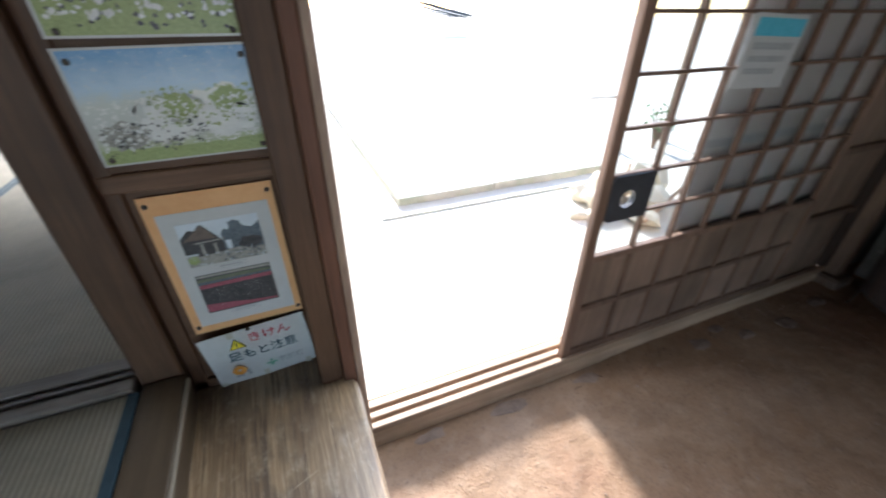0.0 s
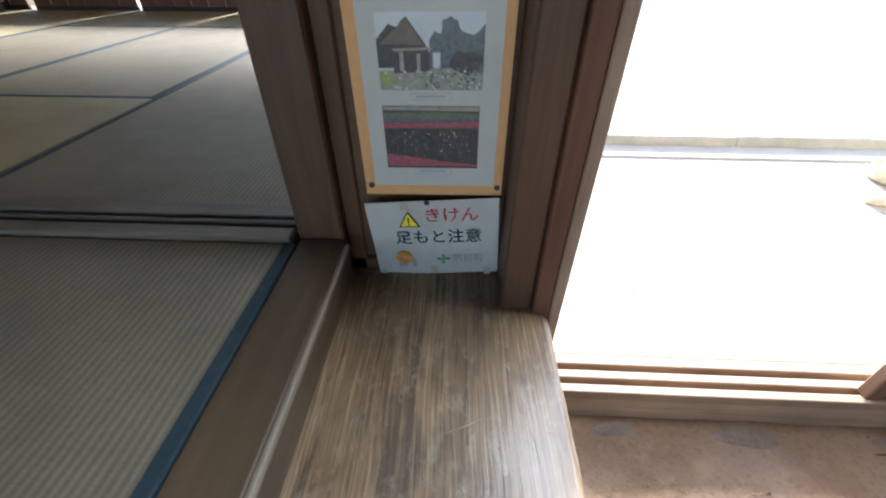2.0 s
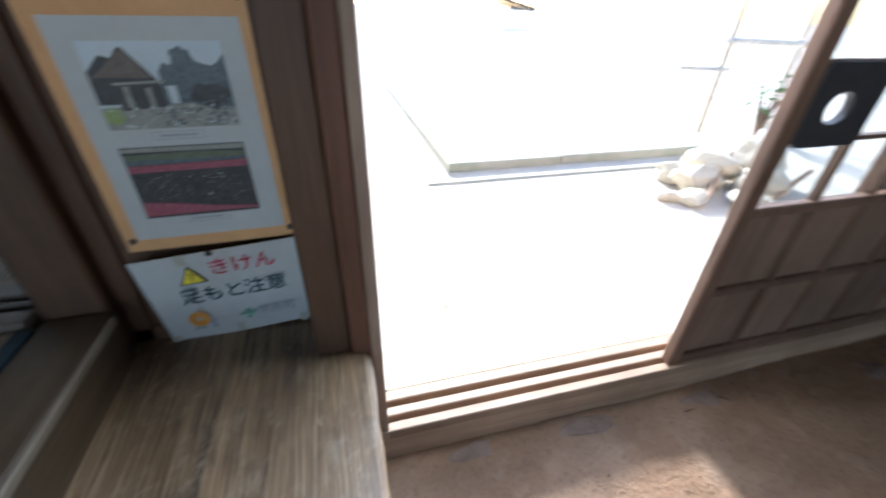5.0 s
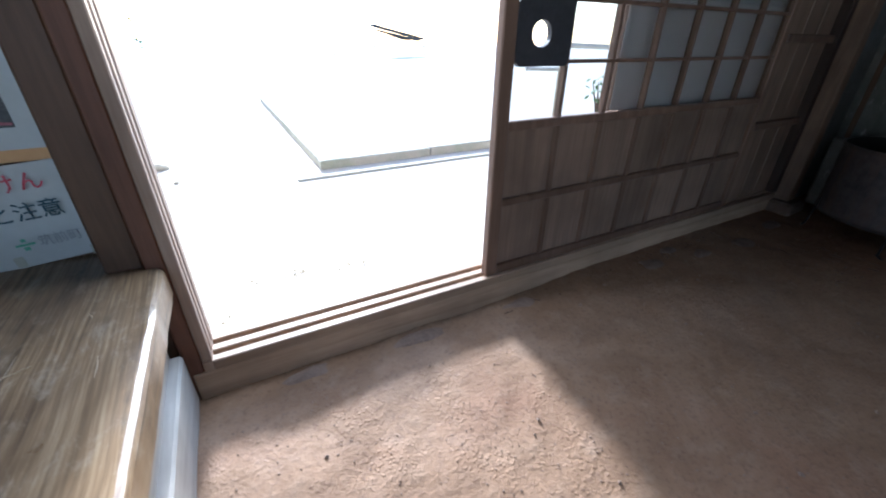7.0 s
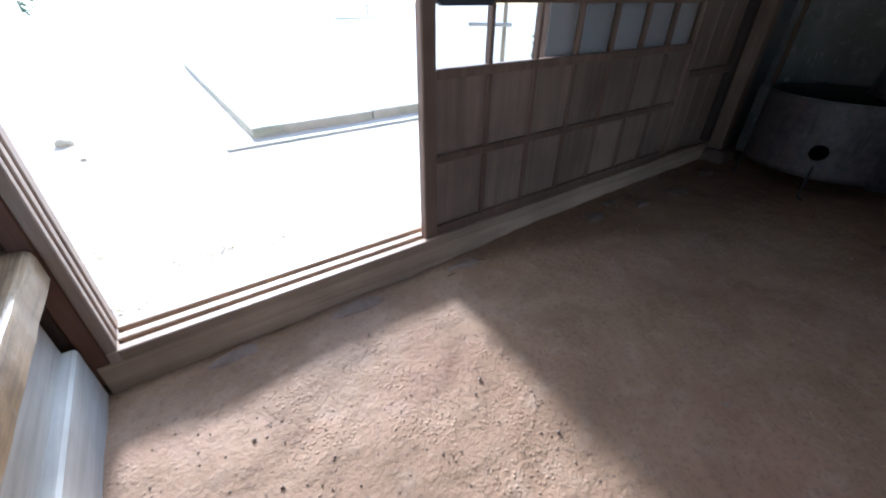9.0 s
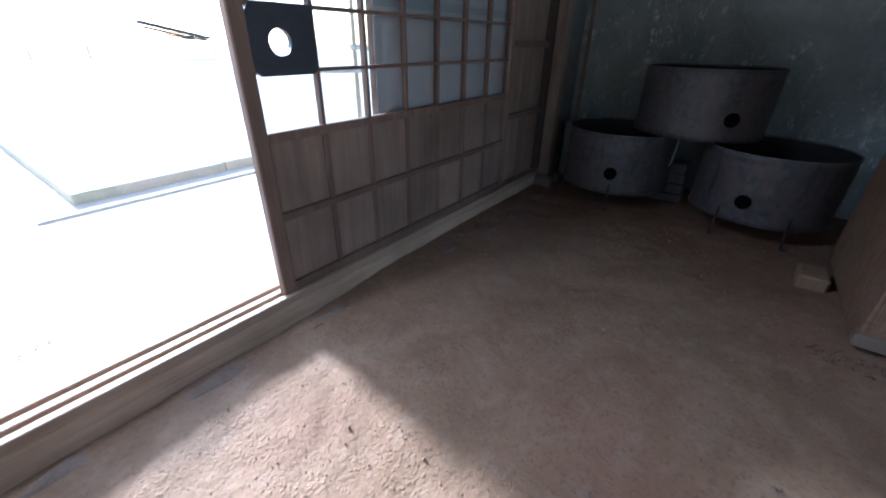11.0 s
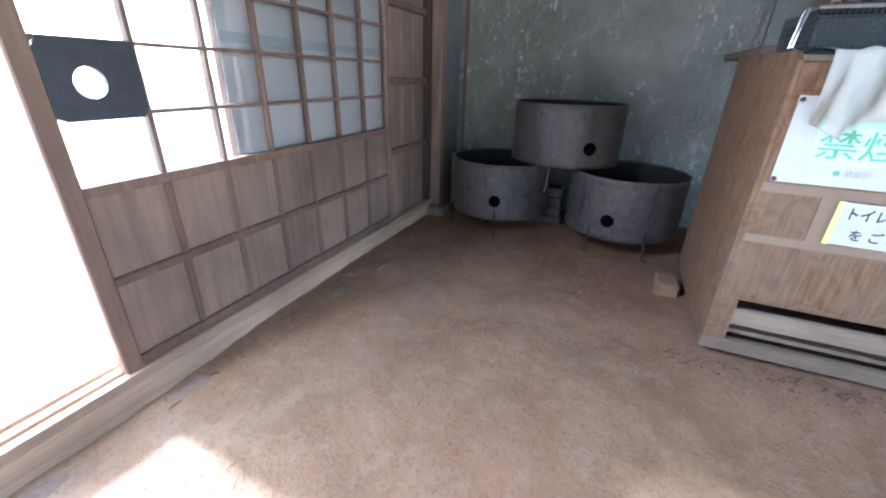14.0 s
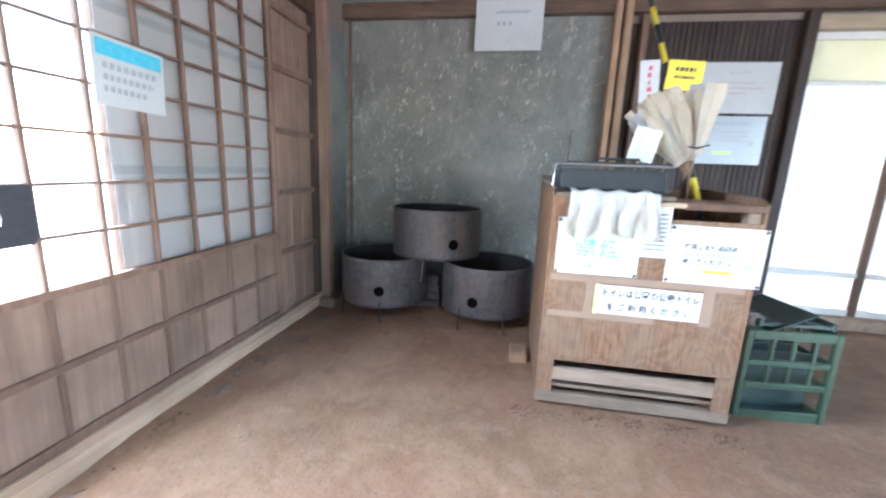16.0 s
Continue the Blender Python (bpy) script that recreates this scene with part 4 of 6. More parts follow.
# ---- things in the hall ----
def fire_ring(label, x, y, z, r, h, hole_at, legs):
    """A ring cut from a drum: thin wall with rolled rims, a black disc as air hole, wire legs."""
    t = thing("fire_ring", label, "fire ring", (x, y, z), group="sooty iron fire rings")
    bm = bmesh.new()
    n, lev = 72, 14
    ha, hz = hole_at
    hr = 0.036
    vo = {}
    zs = [h * i / lev for i in range(lev + 1)]
    prof_out = [(r + (0.005 if i in (0, lev) else 0.0015 * math.sin(i * 1.3)), zz) for i, zz in enumerate(zs)]
    for s, off in ((0, 0.0), (1, -0.004)):
        for i, (rr, zz) in enumerate(prof_out):
            for k in range(n):
                a = 2 * math.pi * k / n
                wob = 0.004 * noise.noise(Vector((math.cos(a) * 2, math.sin(a) * 2, zz * 4 + x)))
                vo[s, i, k] = bm.verts.new(((rr + off + wob) * math.cos(a), (rr + off + wob) * math.sin(a), zz))
    for i in range(lev):
        for k in range(n):
            j = (k + 1) % n
            bm.faces.new((vo[0, i, k], vo[0, i, j], vo[0, i + 1, j], vo[0, i + 1, k]))
    for k in range(n):
        j = (k + 1) % n
        bm.faces.new((vo[0, lev, k], vo[0, lev, j], vo[1, lev, j], vo[1, lev, k]))
        bm.faces.new((vo[0, 0, k], vo[1, 0, k], vo[1, 0, j], vo[0, 0, j]))
    inner = bmesh.new()
    vi = [[inner.verts.new((((prof_out[i][0] - 0.0045)) * math.cos(2 * math.pi * k / n), (prof_out[i][0] - 0.0045) * math.sin(2 * math.pi * k / n), zs[i])) for k in range(n)] for i in range(lev + 1)]
    for i in range(lev):
        for k in range(n):
            j = (k + 1) % n
            inner.faces.new((vi[i][k], vi[i + 1][k], vi[i + 1][j], vi[i][j]))
    # air hole: a black disc on the shell stands for its dark inside
    bmesh.ops.recalc_face_normals(bm, faces=bm.faces[:])
    part("shell", bm, IRON, t, smooth=True)
    rim = bmesh.new()
    rings = [[rim.verts.new(((r + 0.001 + 0.0045 * math.cos(q) + 0.004 * noise.noise(Vector((math.cos(2 * math.pi * k / n) * 2, math.sin(2 * math.pi * k / n) * 2, h * 4 + x)))) * math.cos(2 * math.pi * k / n), (r + 0.001 + 0.0045 * math.cos(q) + 0.004 * noise.noise(Vector((math.cos(2 * math.pi * k / n) * 2, math.sin(2 * math.pi * k / n) * 2, h * 4 + x)))) * math.sin(2 * math.pi * k / n), h + 0.0045 * math.sin(q))) for q in (0, 1.57, 3.14, 4.71)] for k in range(n)]
    for k in range(n):
        for q in range(4):
            rim.faces.new((rings[k][q], rings[(k + 1) % n][q], rings[(k + 1) % n][(q + 1) % 4], rings[k][(q + 1) % 4]))
    bmesh.ops.recalc_face_normals(rim, faces=rim.faces[:])
    part("rim", rim, IRON_RIM, t, "scratched pale metal rim", smooth=True)
    part("lining", inner, IRON_IN, t, "soot-black inside", smooth=True)
    a = radians(ha)
    m = Matrix.Translation(((r + 0.002) * math.cos(a), (r + 0.002) * math.sin(a), hz)) @ Matrix.Rotation(a, 4, "Z") @ Matrix.Rotation(radians(90), 4, "Y")
    hb = bmesh.new()
    bmesh.ops.create_cone(hb, cap_ends=True, segments=28, radius1=hr, radius2=hr, depth=0.008, matrix=m)
    part("air_hole_disc", hb, HOLE_DISC, t, "round black disc for the shade in the air hole", smooth=False)
    for la in legs:
        b = radians(la)
        c, s = math.cos(b), math.sin(b)
        p = tube([((r - 0.004) * c, (r - 0.004) * s, 0.06), ((r + 0.004) * c, (r + 0.004) * s, -0.01), ((r + 0.016) * c, (r + 0.016) * s, -z + 0.012), ((r + 0.03) * c - 0.02 * s, (r + 0.03) * s + 0.02 * c, -z + 0.004)], 0.006, 6)
        part("leg", p, IRON_IN, t)
    return t


def ang(cx, cy, x, y):
    return math.degrees(math.atan2(y - cy, x - cx))


fire_ring("sooty grey iron fire ring on wire legs by the corner", 3.44, 0.577, 0.105, 0.322, 0.345, (-171, 0.125), (190, 120, 60, 290))
fire_ring("sooty grey iron fire ring on wire legs beside the box", 3.43, -0.21, 0.1, 0.325, 0.345, (167, 0.115), (150, 205, 40, 290))
fire_ring("rust-streaked iron fire ring stacked on two others", 3.53, 0.2, 0.462, 0.332, 0.345, (-149, 0.115), ())
hook = tagged(part("wire_hook", tube([(3.19, 0.23, 0.46), (3.185, 0.232, 0.4), (3.18, 0.236, 0.335), (3.17, 0.24, 0.32), (3.165, 0.236, 0.332)], 0.0035, 6), WIRE), "thin bright wire hook hanging from the iron rings", "hook")
stand = thing("brick_stand", "dark sooty bricks stacked behind the iron rings", "bricks")
for k in range(4):
    part("brick", box((3.52, 0.16 + 0.006 * k, 0.0 + 0.066 * k), (3.62, 0.36 + 0.006 * k, 0.062 + 0.066 * k), 0.005), IRON, stand)
pot = tagged(part("grey_lid", box((3.6, 0.92, 0.02), (3.63, 1.02, 0.42), 0.012), PLASTER), "grey board leaning behind the iron ring in the corner", "board")
poker = tagged(part("iron_poker", tube([(3.862, -0.76, 0.9), (3.872, -0.765, 1.3), (3.874, -0.766, 1.4), (3.868, -0.775, 1.425), (3.858, -0.785, 1.42)], 0.006, 6), IRON), "thin iron poker leaning against the plaster wall", "poker")

# plywood box with notices
BX, BY0, BY1, BZ0, BZ1 = 2.3, -0.52, -1.335, 0.055, 1.03
boxm = thing("plywood_box", "worn plywood box with pasted notices and a slotted foot", "box", (0, 0, 0))
part("front_panel", box((BX, BY1, 0.265), (BX + 0.012, BY0 - 0.012, 0.93), 0.002), PLY, boxm)
part("front_cheek", box((BX, BY0 - 0.07, 0.1), (BX + 0.012, BY0 - 0.012, 0.265), 0.002), PLY, boxm)
part("front_cheek", box((BX, BY1, 0.1), (BX + 0.012, BY1 + 0.07, 0.265), 0.002), PLY, boxm)
part("front_cheek", box((BX, BY0 - 0.09, 0.93), (BX + 0.012, BY0 - 0.012, 1.0), 0.002), PLY, boxm)


def box_side(y0, y1):
    bm = bmesh.new()
    pts = [(BX - 0.001, 0.06), (BX - 0.001, 1.005), (BX + 0.05, 1.03), (3.05, 1.05), (3.05, 0.06)]
    lo = [bm.verts.new((x, y0, z)) for x, z in pts]
    hi = [bm.verts.new((x, y1, z)) for x, z in pts]
    bm.faces.new(lo)
    bm.faces.new(hi[::-1])
    for i in range(len(pts)):
        j = (i + 1) % len(pts)
        bm.faces.new((lo[i], hi[i], hi[j], lo[j]))
    bmesh.ops.recalc_face_normals(bm, faces=bm.faces[:])
    return bm


part("side_panel", box_side(BY0 - 0.012, BY0), PLY, boxm)
part("side_panel", box_side(BY1, BY1 + 0.012), PLY, boxm)
part("back_panel", box((3.04, BY1 + 0.012, 0.06), (3.05, BY0 - 0.012, 1.03), 0.0), PLY, boxm)
part("slat", box((BX + 0.003, BY1 + 0.01, 0.165), (BX + 0.028, BY0 - 0.014, 0.228), 0.004), WOOD_CRATE, boxm)
part("foot_board", box((BX - 0.006, BY1 - 0.004, BZ0), (BX + 0.03, BY0 + 0.004, 0.105), 0.005), WOOD_CRATE, boxm)
part("foot_board", box((3.0, BY1, BZ0), (3.04, BY0, 0.105), 0.005), WOOD_CRATE, boxm)
part("inner_floor", box((BX + 0.03, BY1 + 0.012, 0.12), (3.03, BY0 - 0.012, 0.135), 0.0), WOOD_CRATE, boxm)
part("top_rail", box((BX - 0.004, BY1, 0.972), (BX + 0.03, -1.03, 1.004), 0.004), WOOD_PANEL, boxm, "dark brown top rail")
part("top_plank", box((BX + 0.034, -1.27, 0.985), (BX + 0.17, -0.93, 1.008), 0.004), WOOD_PANEL, boxm, "dark brown loose plank")
part("top_plank", box((BX - 0.006, -1.04, 0.978), (BX + 0.07, -0.9, 0.998), 0.004), WOOD_EDGE, boxm, "pale board end")
part("top_board", box((BX + 0.012, -1.0, 1.0), (2.78, BY0 - 0.012, 1.02), 0.004), WOOD_CRATE, boxm)
part("top_board", box((BX + 0.1, -1.1, 0.975), (2.6, -0.99, 0.997), 0.004), WOOD_CRATE, boxm)
part("corner_block", box((BX + 0.012, BY1 + 0.012, 0.9), (BX + 0.07, BY1 + 0.06, 0.995), 0.004), WOOD_CRATE, boxm)
part("tape", box((BX - 0.0022, BY1 + 0.03, 0.642), (BX - 0.0006, BY0 - 0.02, 0.67)), TAPE, boxm, "brown packing tape")
part("tape", box((BX - 0.0022, -0.98, 0.478), (BX - 0.0006, BY0 - 0.02, 0.504)), TAPE, boxm, "brown packing tape")
part("tape", box((BX - 0.0024, -1.2, 0.49), (BX - 0.0008, -1.155, 0.65)), TAPE, boxm, "brown packing tape")
part("tape", box((BX - 0.0024, -0.735, 0.5), (BX - 0.0008, -0.69, 0.65)), TAPE, boxm, "brown packing tape")
for y in (-0.62, -0.8, -1.1, -1.25):
    part("nail_head", box((BX - 0.002, y - 0.004, 0.285), (BX, y + 0.004, 0.293)), PIN, boxm)
plank = tagged(part("loose_plank", box((2.9, -0.74, 1.052), (3.64, -0.56, 1.08), 0.004), WOOD_DOORPAN), "short brown plank lying across the box and the wall", "plank")
plank.location = (0, 0, 0)
wedge = tagged(part("wedge_block", box((2.72, -0.5, -0.02), (2.86, -0.4, 0.075), 0.008), WOOD_PALE), "brown wooden block beside the plywood box", "block")


def notice(name, label, cat, m, w, h, material=PAPER, curl=0.0, seed=0):
    """A sheet whose own x runs to the reader's right, z up, face towards -y."""
    t = thing(name, label, cat, m=m)
    part("sheet", sheet_local(w, h, 0.002, curl, seed), material, t)
    return t


def bars(t, rows, ink=INK, y=-0.0032):
    """Unreadable print: rows of (z, height, [(x0, x1), ...]), each row a part."""
    for z, hh, spans in rows:
        bm = bmesh.new()
        for a, b in spans:
            merge(bm, flat(a, b, z - hh / 2, z + hh / 2, y, 0.0006))
        part("print_line", bm, ink, t)


def word_row(z, hh, x0, x1, gap=0.35, seed=0):
    """A row of character-sized bars."""
    r = random.Random(seed)
    out, x = [], x0
    while x < x1:
        wd = hh * r.uniform(0.7, 1.0)
        out.append((x, min(x + wd, x1)))
        x += wd + hh * gap
    return (z, hh, out)


def pins(t, places, y=-0.003):
    for x, z in places:
        bm = bmesh.new()
        bmesh.ops.create_uvsphere(bm, u_segments=10, v_segments=6, radius=0.007)
        bmesh.ops.transform(bm, matrix=Matrix.Translation((x, y - 0.001, z)) @ Matrix.Diagonal((1, 0.6, 1, 1)), verts=bm.verts[:])
        part("pin", bm, PIN, t, smooth=True)


FACE_W = Matrix.Rotation(radians(-90), 4, "Z")          # sheets that face -x: own x runs to -y


def on_box(y, z, tilt=0.0, off=0.003):
    return Matrix.Translation((BX - off, y, z)) @ FACE_W @ Matrix.Rotation(radians(tilt), 4, "Y")


ns = notice("no_smoking_notice", "white laminated no smoking notice with green characters on plywood", "notice", on_box(-0.718, 0.797), 0.335, 0.24)
part("green_field", flat(-0.1, 0.115, -0.06, 0.09, -0.0026), GREEN_PRINT, ns)
lettering("lettering", "禁煙", 0.085, up(0.005, -0.0045, -0.01), INK_GREEN, ns, 1.15)
lettering("lettering", "筑前町", 0.02, up(0.025, -0.0032, -0.082), INK_GREY, ns)
bars(ns, [(-0.082, 0.014, [(-0.03, -0.016)])], INK_GREEN)
pins(ns, [(-0.16, 0.11), (-0.16, -0.112), (0.158, -0.112), (0.158, 0.11)])
wc = notice("toilet_notice", "white paper strip asking visitors to use the park toilet", "notice", on_box(-0.942, 0.571, 0.6, 0.005), 0.42, 0.128)
part("lime_edge", flat(-0.213, -0.198, -0.066, 0.066, -0.0026), LIME, wc)
lettering("lettering", "トイレは公園の公衆トイレ", 0.04, up(0.008, -0.0034, 0.03), INK, wc, 0.82, 0.02)
lettering("lettering", "を ご 利 用 く だ さ い", 0.036, up(0.008, -0.0034, -0.032), INK, wc, 0.95, 0.02)
og = notice("request_notice", "white laminated request notice with black lines and yellow mark", "notice", on_box(-1.172, 0.79, 0.5), 0.36, 0.24)
lettering("lettering", "【おねがい】", 0.034, up(0.0, -0.0034, 0.073), INK_GREY, og)
lettering("lettering", "使用した備品は必ず", 0.025, up(-0.008, -0.0034, 0.034), INK, og, 1.0, 0.022)
lettering("lettering", "戻してください。", 0.025, up(-0.02, -0.0034, -0.026), INK, og, 1.0, 0.022)
bars(og, [word_row(0.004, 0.017, -0.12, 0.09, 0.35, 2)], INK_GREY)
bars(og, [(-0.064, 0.014, [(-0.04, 0.07)])], INK_YELLOW)
bars(og, [word_row(0.105, 0.007, -0.17, -0.09, 0.2, 4), (-0.03, 0.03, [(0.1, 0.15)]), word_row(-0.1, 0.006, -0.16, 0.1, 0.2, 5)], INK_GREY)
pins(og, [(-0.17, 0.11), (0.17, 0.11), (0.17, -0.11), (-0.17, -0.11)])
bh = notice("blue_lined_notice", "white paper with fine blue writing behind the towel", "notice", on_box(-0.888, 0.875, 0, 0.007), 0.2, 0.21)
bars(bh, [word_row(-0.07 + 0.018 * k, 0.006, 0.01, 0.088, 0.3, 20 + k) for k in range(9)], INK_BLUE)


def towel():
    """A folded cloth hung over the box's top edge."""
    bm = bmesh.new()
    n, m_ = 40, 30
    grid = []
    for i in range(n + 1):
        u = i / n
        y = -0.585 - 0.345 * u
        col = []
        flap = max(0.0, 1 - abs(u - 0.22) / 0.1)
        drop = 0.168 + 0.012 * math.sin(u * 8 + 1) + 0.035 * flap - 0.03 * max(0.0, 0.08 - u) / 0.08
        for k in range(m_ + 1):
            s = k / m_
            wave = noise.noise(Vector((u * 7 + s * 1.6, s * 2.2, 4.0)))
            fold = 0.02 * math.sin(u * 27 + 2.4 * s + 2.4 * wave) + 0.018 * wave + 0.008 * math.sin(u * 58 - s * 5)
            if s < 0.2:
                q = s / 0.2
                col.append((BX + 0.14 * (1 - q) - 0.012, y, 1.028 + 0.008 * math.sin(u * 21 + q * 3) + 0.004))
            else:
                q = (s - 0.2) / 0.8
                bx = BX - 0.014 - 0.014 * math.sin(min(q * 3, 1.57)) - fold * (0.3 + 0.7 * q)
                col.append((bx, y + 0.012 * q * math.sin(u * 11) + 0.02 * q * (0.5 - u), 1.03 - 0.012 * min(q * 8, 1) - drop * q))
        grid.append([bm.verts.new(p) for p in col])
    for a, b in zip(grid, grid[1:]):
        for k in range(m_):
            bm.faces.new((a[k], b[k], b[k + 1], a[k + 1]))
    bmesh.ops.solidify(bm, geom=bm.faces[:], thickness=0.004)
    bmesh.ops.recalc_face_normals(bm, faces=bm.faces[:])
    return bm


tagged(part("towel", towel(), CLOTH, smooth=True), "crumpled white cotton towel hung over the box edge", "towel")


def grill_basket():
    t = thing("grill_basket", "dark wire mesh grill basket lying on the plywood box", "grill", (2.52, -0.775, 1.021))
    w, dp, h = 0.455, 0.28, 0.118
    for z, r in ((0.006, 0.004), (h, 0.005), (h - 0.022, 0.003)):
        part("hoop", tube([(-dp / 2, -w / 2, z), (-dp / 2, w / 2, z), (dp / 2, w / 2, z), (dp / 2, -w / 2, z), (-dp / 2, -w / 2, z)], r, 6), WIRE if z == h else BLACK, t)
    bm = bmesh.new()
    for k in range(35):
        y = -w / 2 + w * k / 34
        bm_box(bm, (-dp / 2 - 0.001, y - 0.001, 0.005), (-dp / 2 + 0.001, y + 0.001, h))
        bm_box(bm, (-dp / 2, y - 0.001, 0.004), (dp / 2, y + 0.001, 0.006))
    for k in range(7):
        z = 0.01 + 0.016 * k
        bm_box(bm, (-dp / 2 - 0.001, -w / 2, z - 0.0008), (-dp / 2 + 0.001, w / 2, z + 0.0008))
        bm_box(bm, (-dp / 2, w / 2 - 0.001, z - 0.0008), (dp / 2, w / 2 + 0.001, z + 0.0008))
    for k in range(22):
        x = -dp / 2 + dp * k / 21
        bm_box(bm, (x - 0.001, w / 2 - 0.001, 0.005), (x + 0.001, w / 2 + 0.001, h))
        bm_box(bm, (x - 0.001, -w / 2, 0.004), (x + 0.001, w / 2, 0.006))
    part("mesh", bm, BLACK, t)
    part("tray", box((-dp / 2 + 0.01, -w / 2 + 0.01, 0.008), (dp / 2 - 0.01, w / 2 - 0.01, 0.1), 0.01), SOOT, t, "black tray inside the basket")
    part("side_loop", tube([(-dp / 2 + 0.02, w / 2 + 0.004, 0.006), (-dp / 2 + 0.02, w / 2 + 0.026, 0.02), (-dp / 2 + 0.02, w / 2 + 0.016, h), (-dp / 2 + 0.06, w / 2 + 0.014, h), (-dp / 2 + 0.06, w / 2 + 0.024, 0.02)], 0.0035, 6), WIRE, t, "bright wire end loop")
    part("handle", tube([(-0.02, -0.13, h + 0.004), (-0.02, -0.12, h + 0.03), (-0.02, 0.05, h + 0.03), (-0.02, 0.06, h + 0.004)], 0.006, 8), BLACK, t)
    part("lid", box((-dp / 2 + 0.015, -w / 2 + 0.01, h - 0.004), (dp / 2, w / 2 - 0.03, h + 0.012), 0.004), SOOT, t, "flat black lid")
    return t


grill_basket()


def bottle_crate():
    """An open-sided plastic bottle crate: corner posts, three bands, uprights, dividers."""
    t = thing("bottle_crate", "green plastic bottle crate on the earth floor", "crate", m=Matrix.Translation((2.43, -1.425, 0.012)) @ Matrix.Rotation(radians(4), 4, "Z"))
    w, d, h = 0.4, 0.45, 0.44
    for x in (0, d - 0.03):
        for y in (-w, -0.03):
            part("corner_post", box((x, y, 0), (x + 0.03, y + 0.03, h), 0.006), GREEN_PLASTIC, t)
    for z0, z1 in ((0, 0.05), (0.16, 0.19), (0.27, 0.3), (0.395, h)):
        for lo, hi in (((0.004, -w + 0.03, z0), (0.018, -0.03, z1)), ((d - 0.018, -w + 0.03, z0), (d - 0.004, -0.03, z1)), ((0.03, -0.018, z0), (d - 0.03, -0.004, z1)), ((0.03, -w + 0.004, z0), (d - 0.03, -w + 0.018, z1))):
            part("band", box(lo, hi, 0.004), GREEN_PLASTIC, t)
    for y in (-0.12, -0.21, -0.3):
        part("upright", box((0.005, y - 0.009, 0.17), (0.017, y + 0.009, 0.42), 0.003), GREEN_PLASTIC, t)
    for x in (0.13, 0.23, 0.33):
        part("upright", box((x - 0.009, -w + 0.005, 0.17), (x + 0.009, -w + 0.017, 0.42), 0.003), GREEN_PLASTIC, t)
    part("base", box((0.02, -w + 0.02, 0.004), (d - 0.02, -0.02, 0.02), 0.0), DARK_PLASTIC, t)
    for k in range(1, 4):
        part("divider", box((d * k / 4 - 0.003, -w + 0.02, 0.02), (d * k / 4 + 0.003, -0.02, 0.3), 0.0), DARK_PLASTIC, t)
    return t


bottle_crate()


def crate_tray():
    t = thing("green_tray", "dark green slatted tray lying tilted on the crate", "tray", m=Matrix.Translation((2.6, -1.62, 0.462)) @ Matrix.Rotation(radians(4), 4, "Z") @ Matrix.Rotation(radians(2), 4, "Y"))
    for k in range(7):
        part("slat", box((-0.14 + 0.044 * k, -0.16, 0.0), (-0.115 + 0.044 * k, 0.16, 0.016), 0.003), DARK_PLASTIC, t)
    for y in (-0.16, 0.14):
        part("rim", box((-0.145, y, -0.006), (0.18, y + 0.02, 0.03), 0.004), DARK_PLASTIC, t)
    part("sheet", box((-0.16, -0.09, 0.03), (0.2, 0.12, 0.036), 0.002, 1, Matrix.Rotation(radians(-24), 4, "X")), DARK_PLASTIC, t, "dark sheet standing tilted")
    part("sheet", box((-0.12, -0.16, 0.028), (0.2, 0.02, 0.034), 0.002, 1, Matrix.Rotation(radians(12), 4, "X")), BLACK, t, "black sheet lying flat")


crate_tray()
cam_box = thing("tin_can", "small silver tin on the crate", "tin", (2.5, -1.475, 0.453))
part("tin", box((-0.03, -0.03, 0), (0.03, 0.03, 0.05), 0.008), WIRE, cam_box)


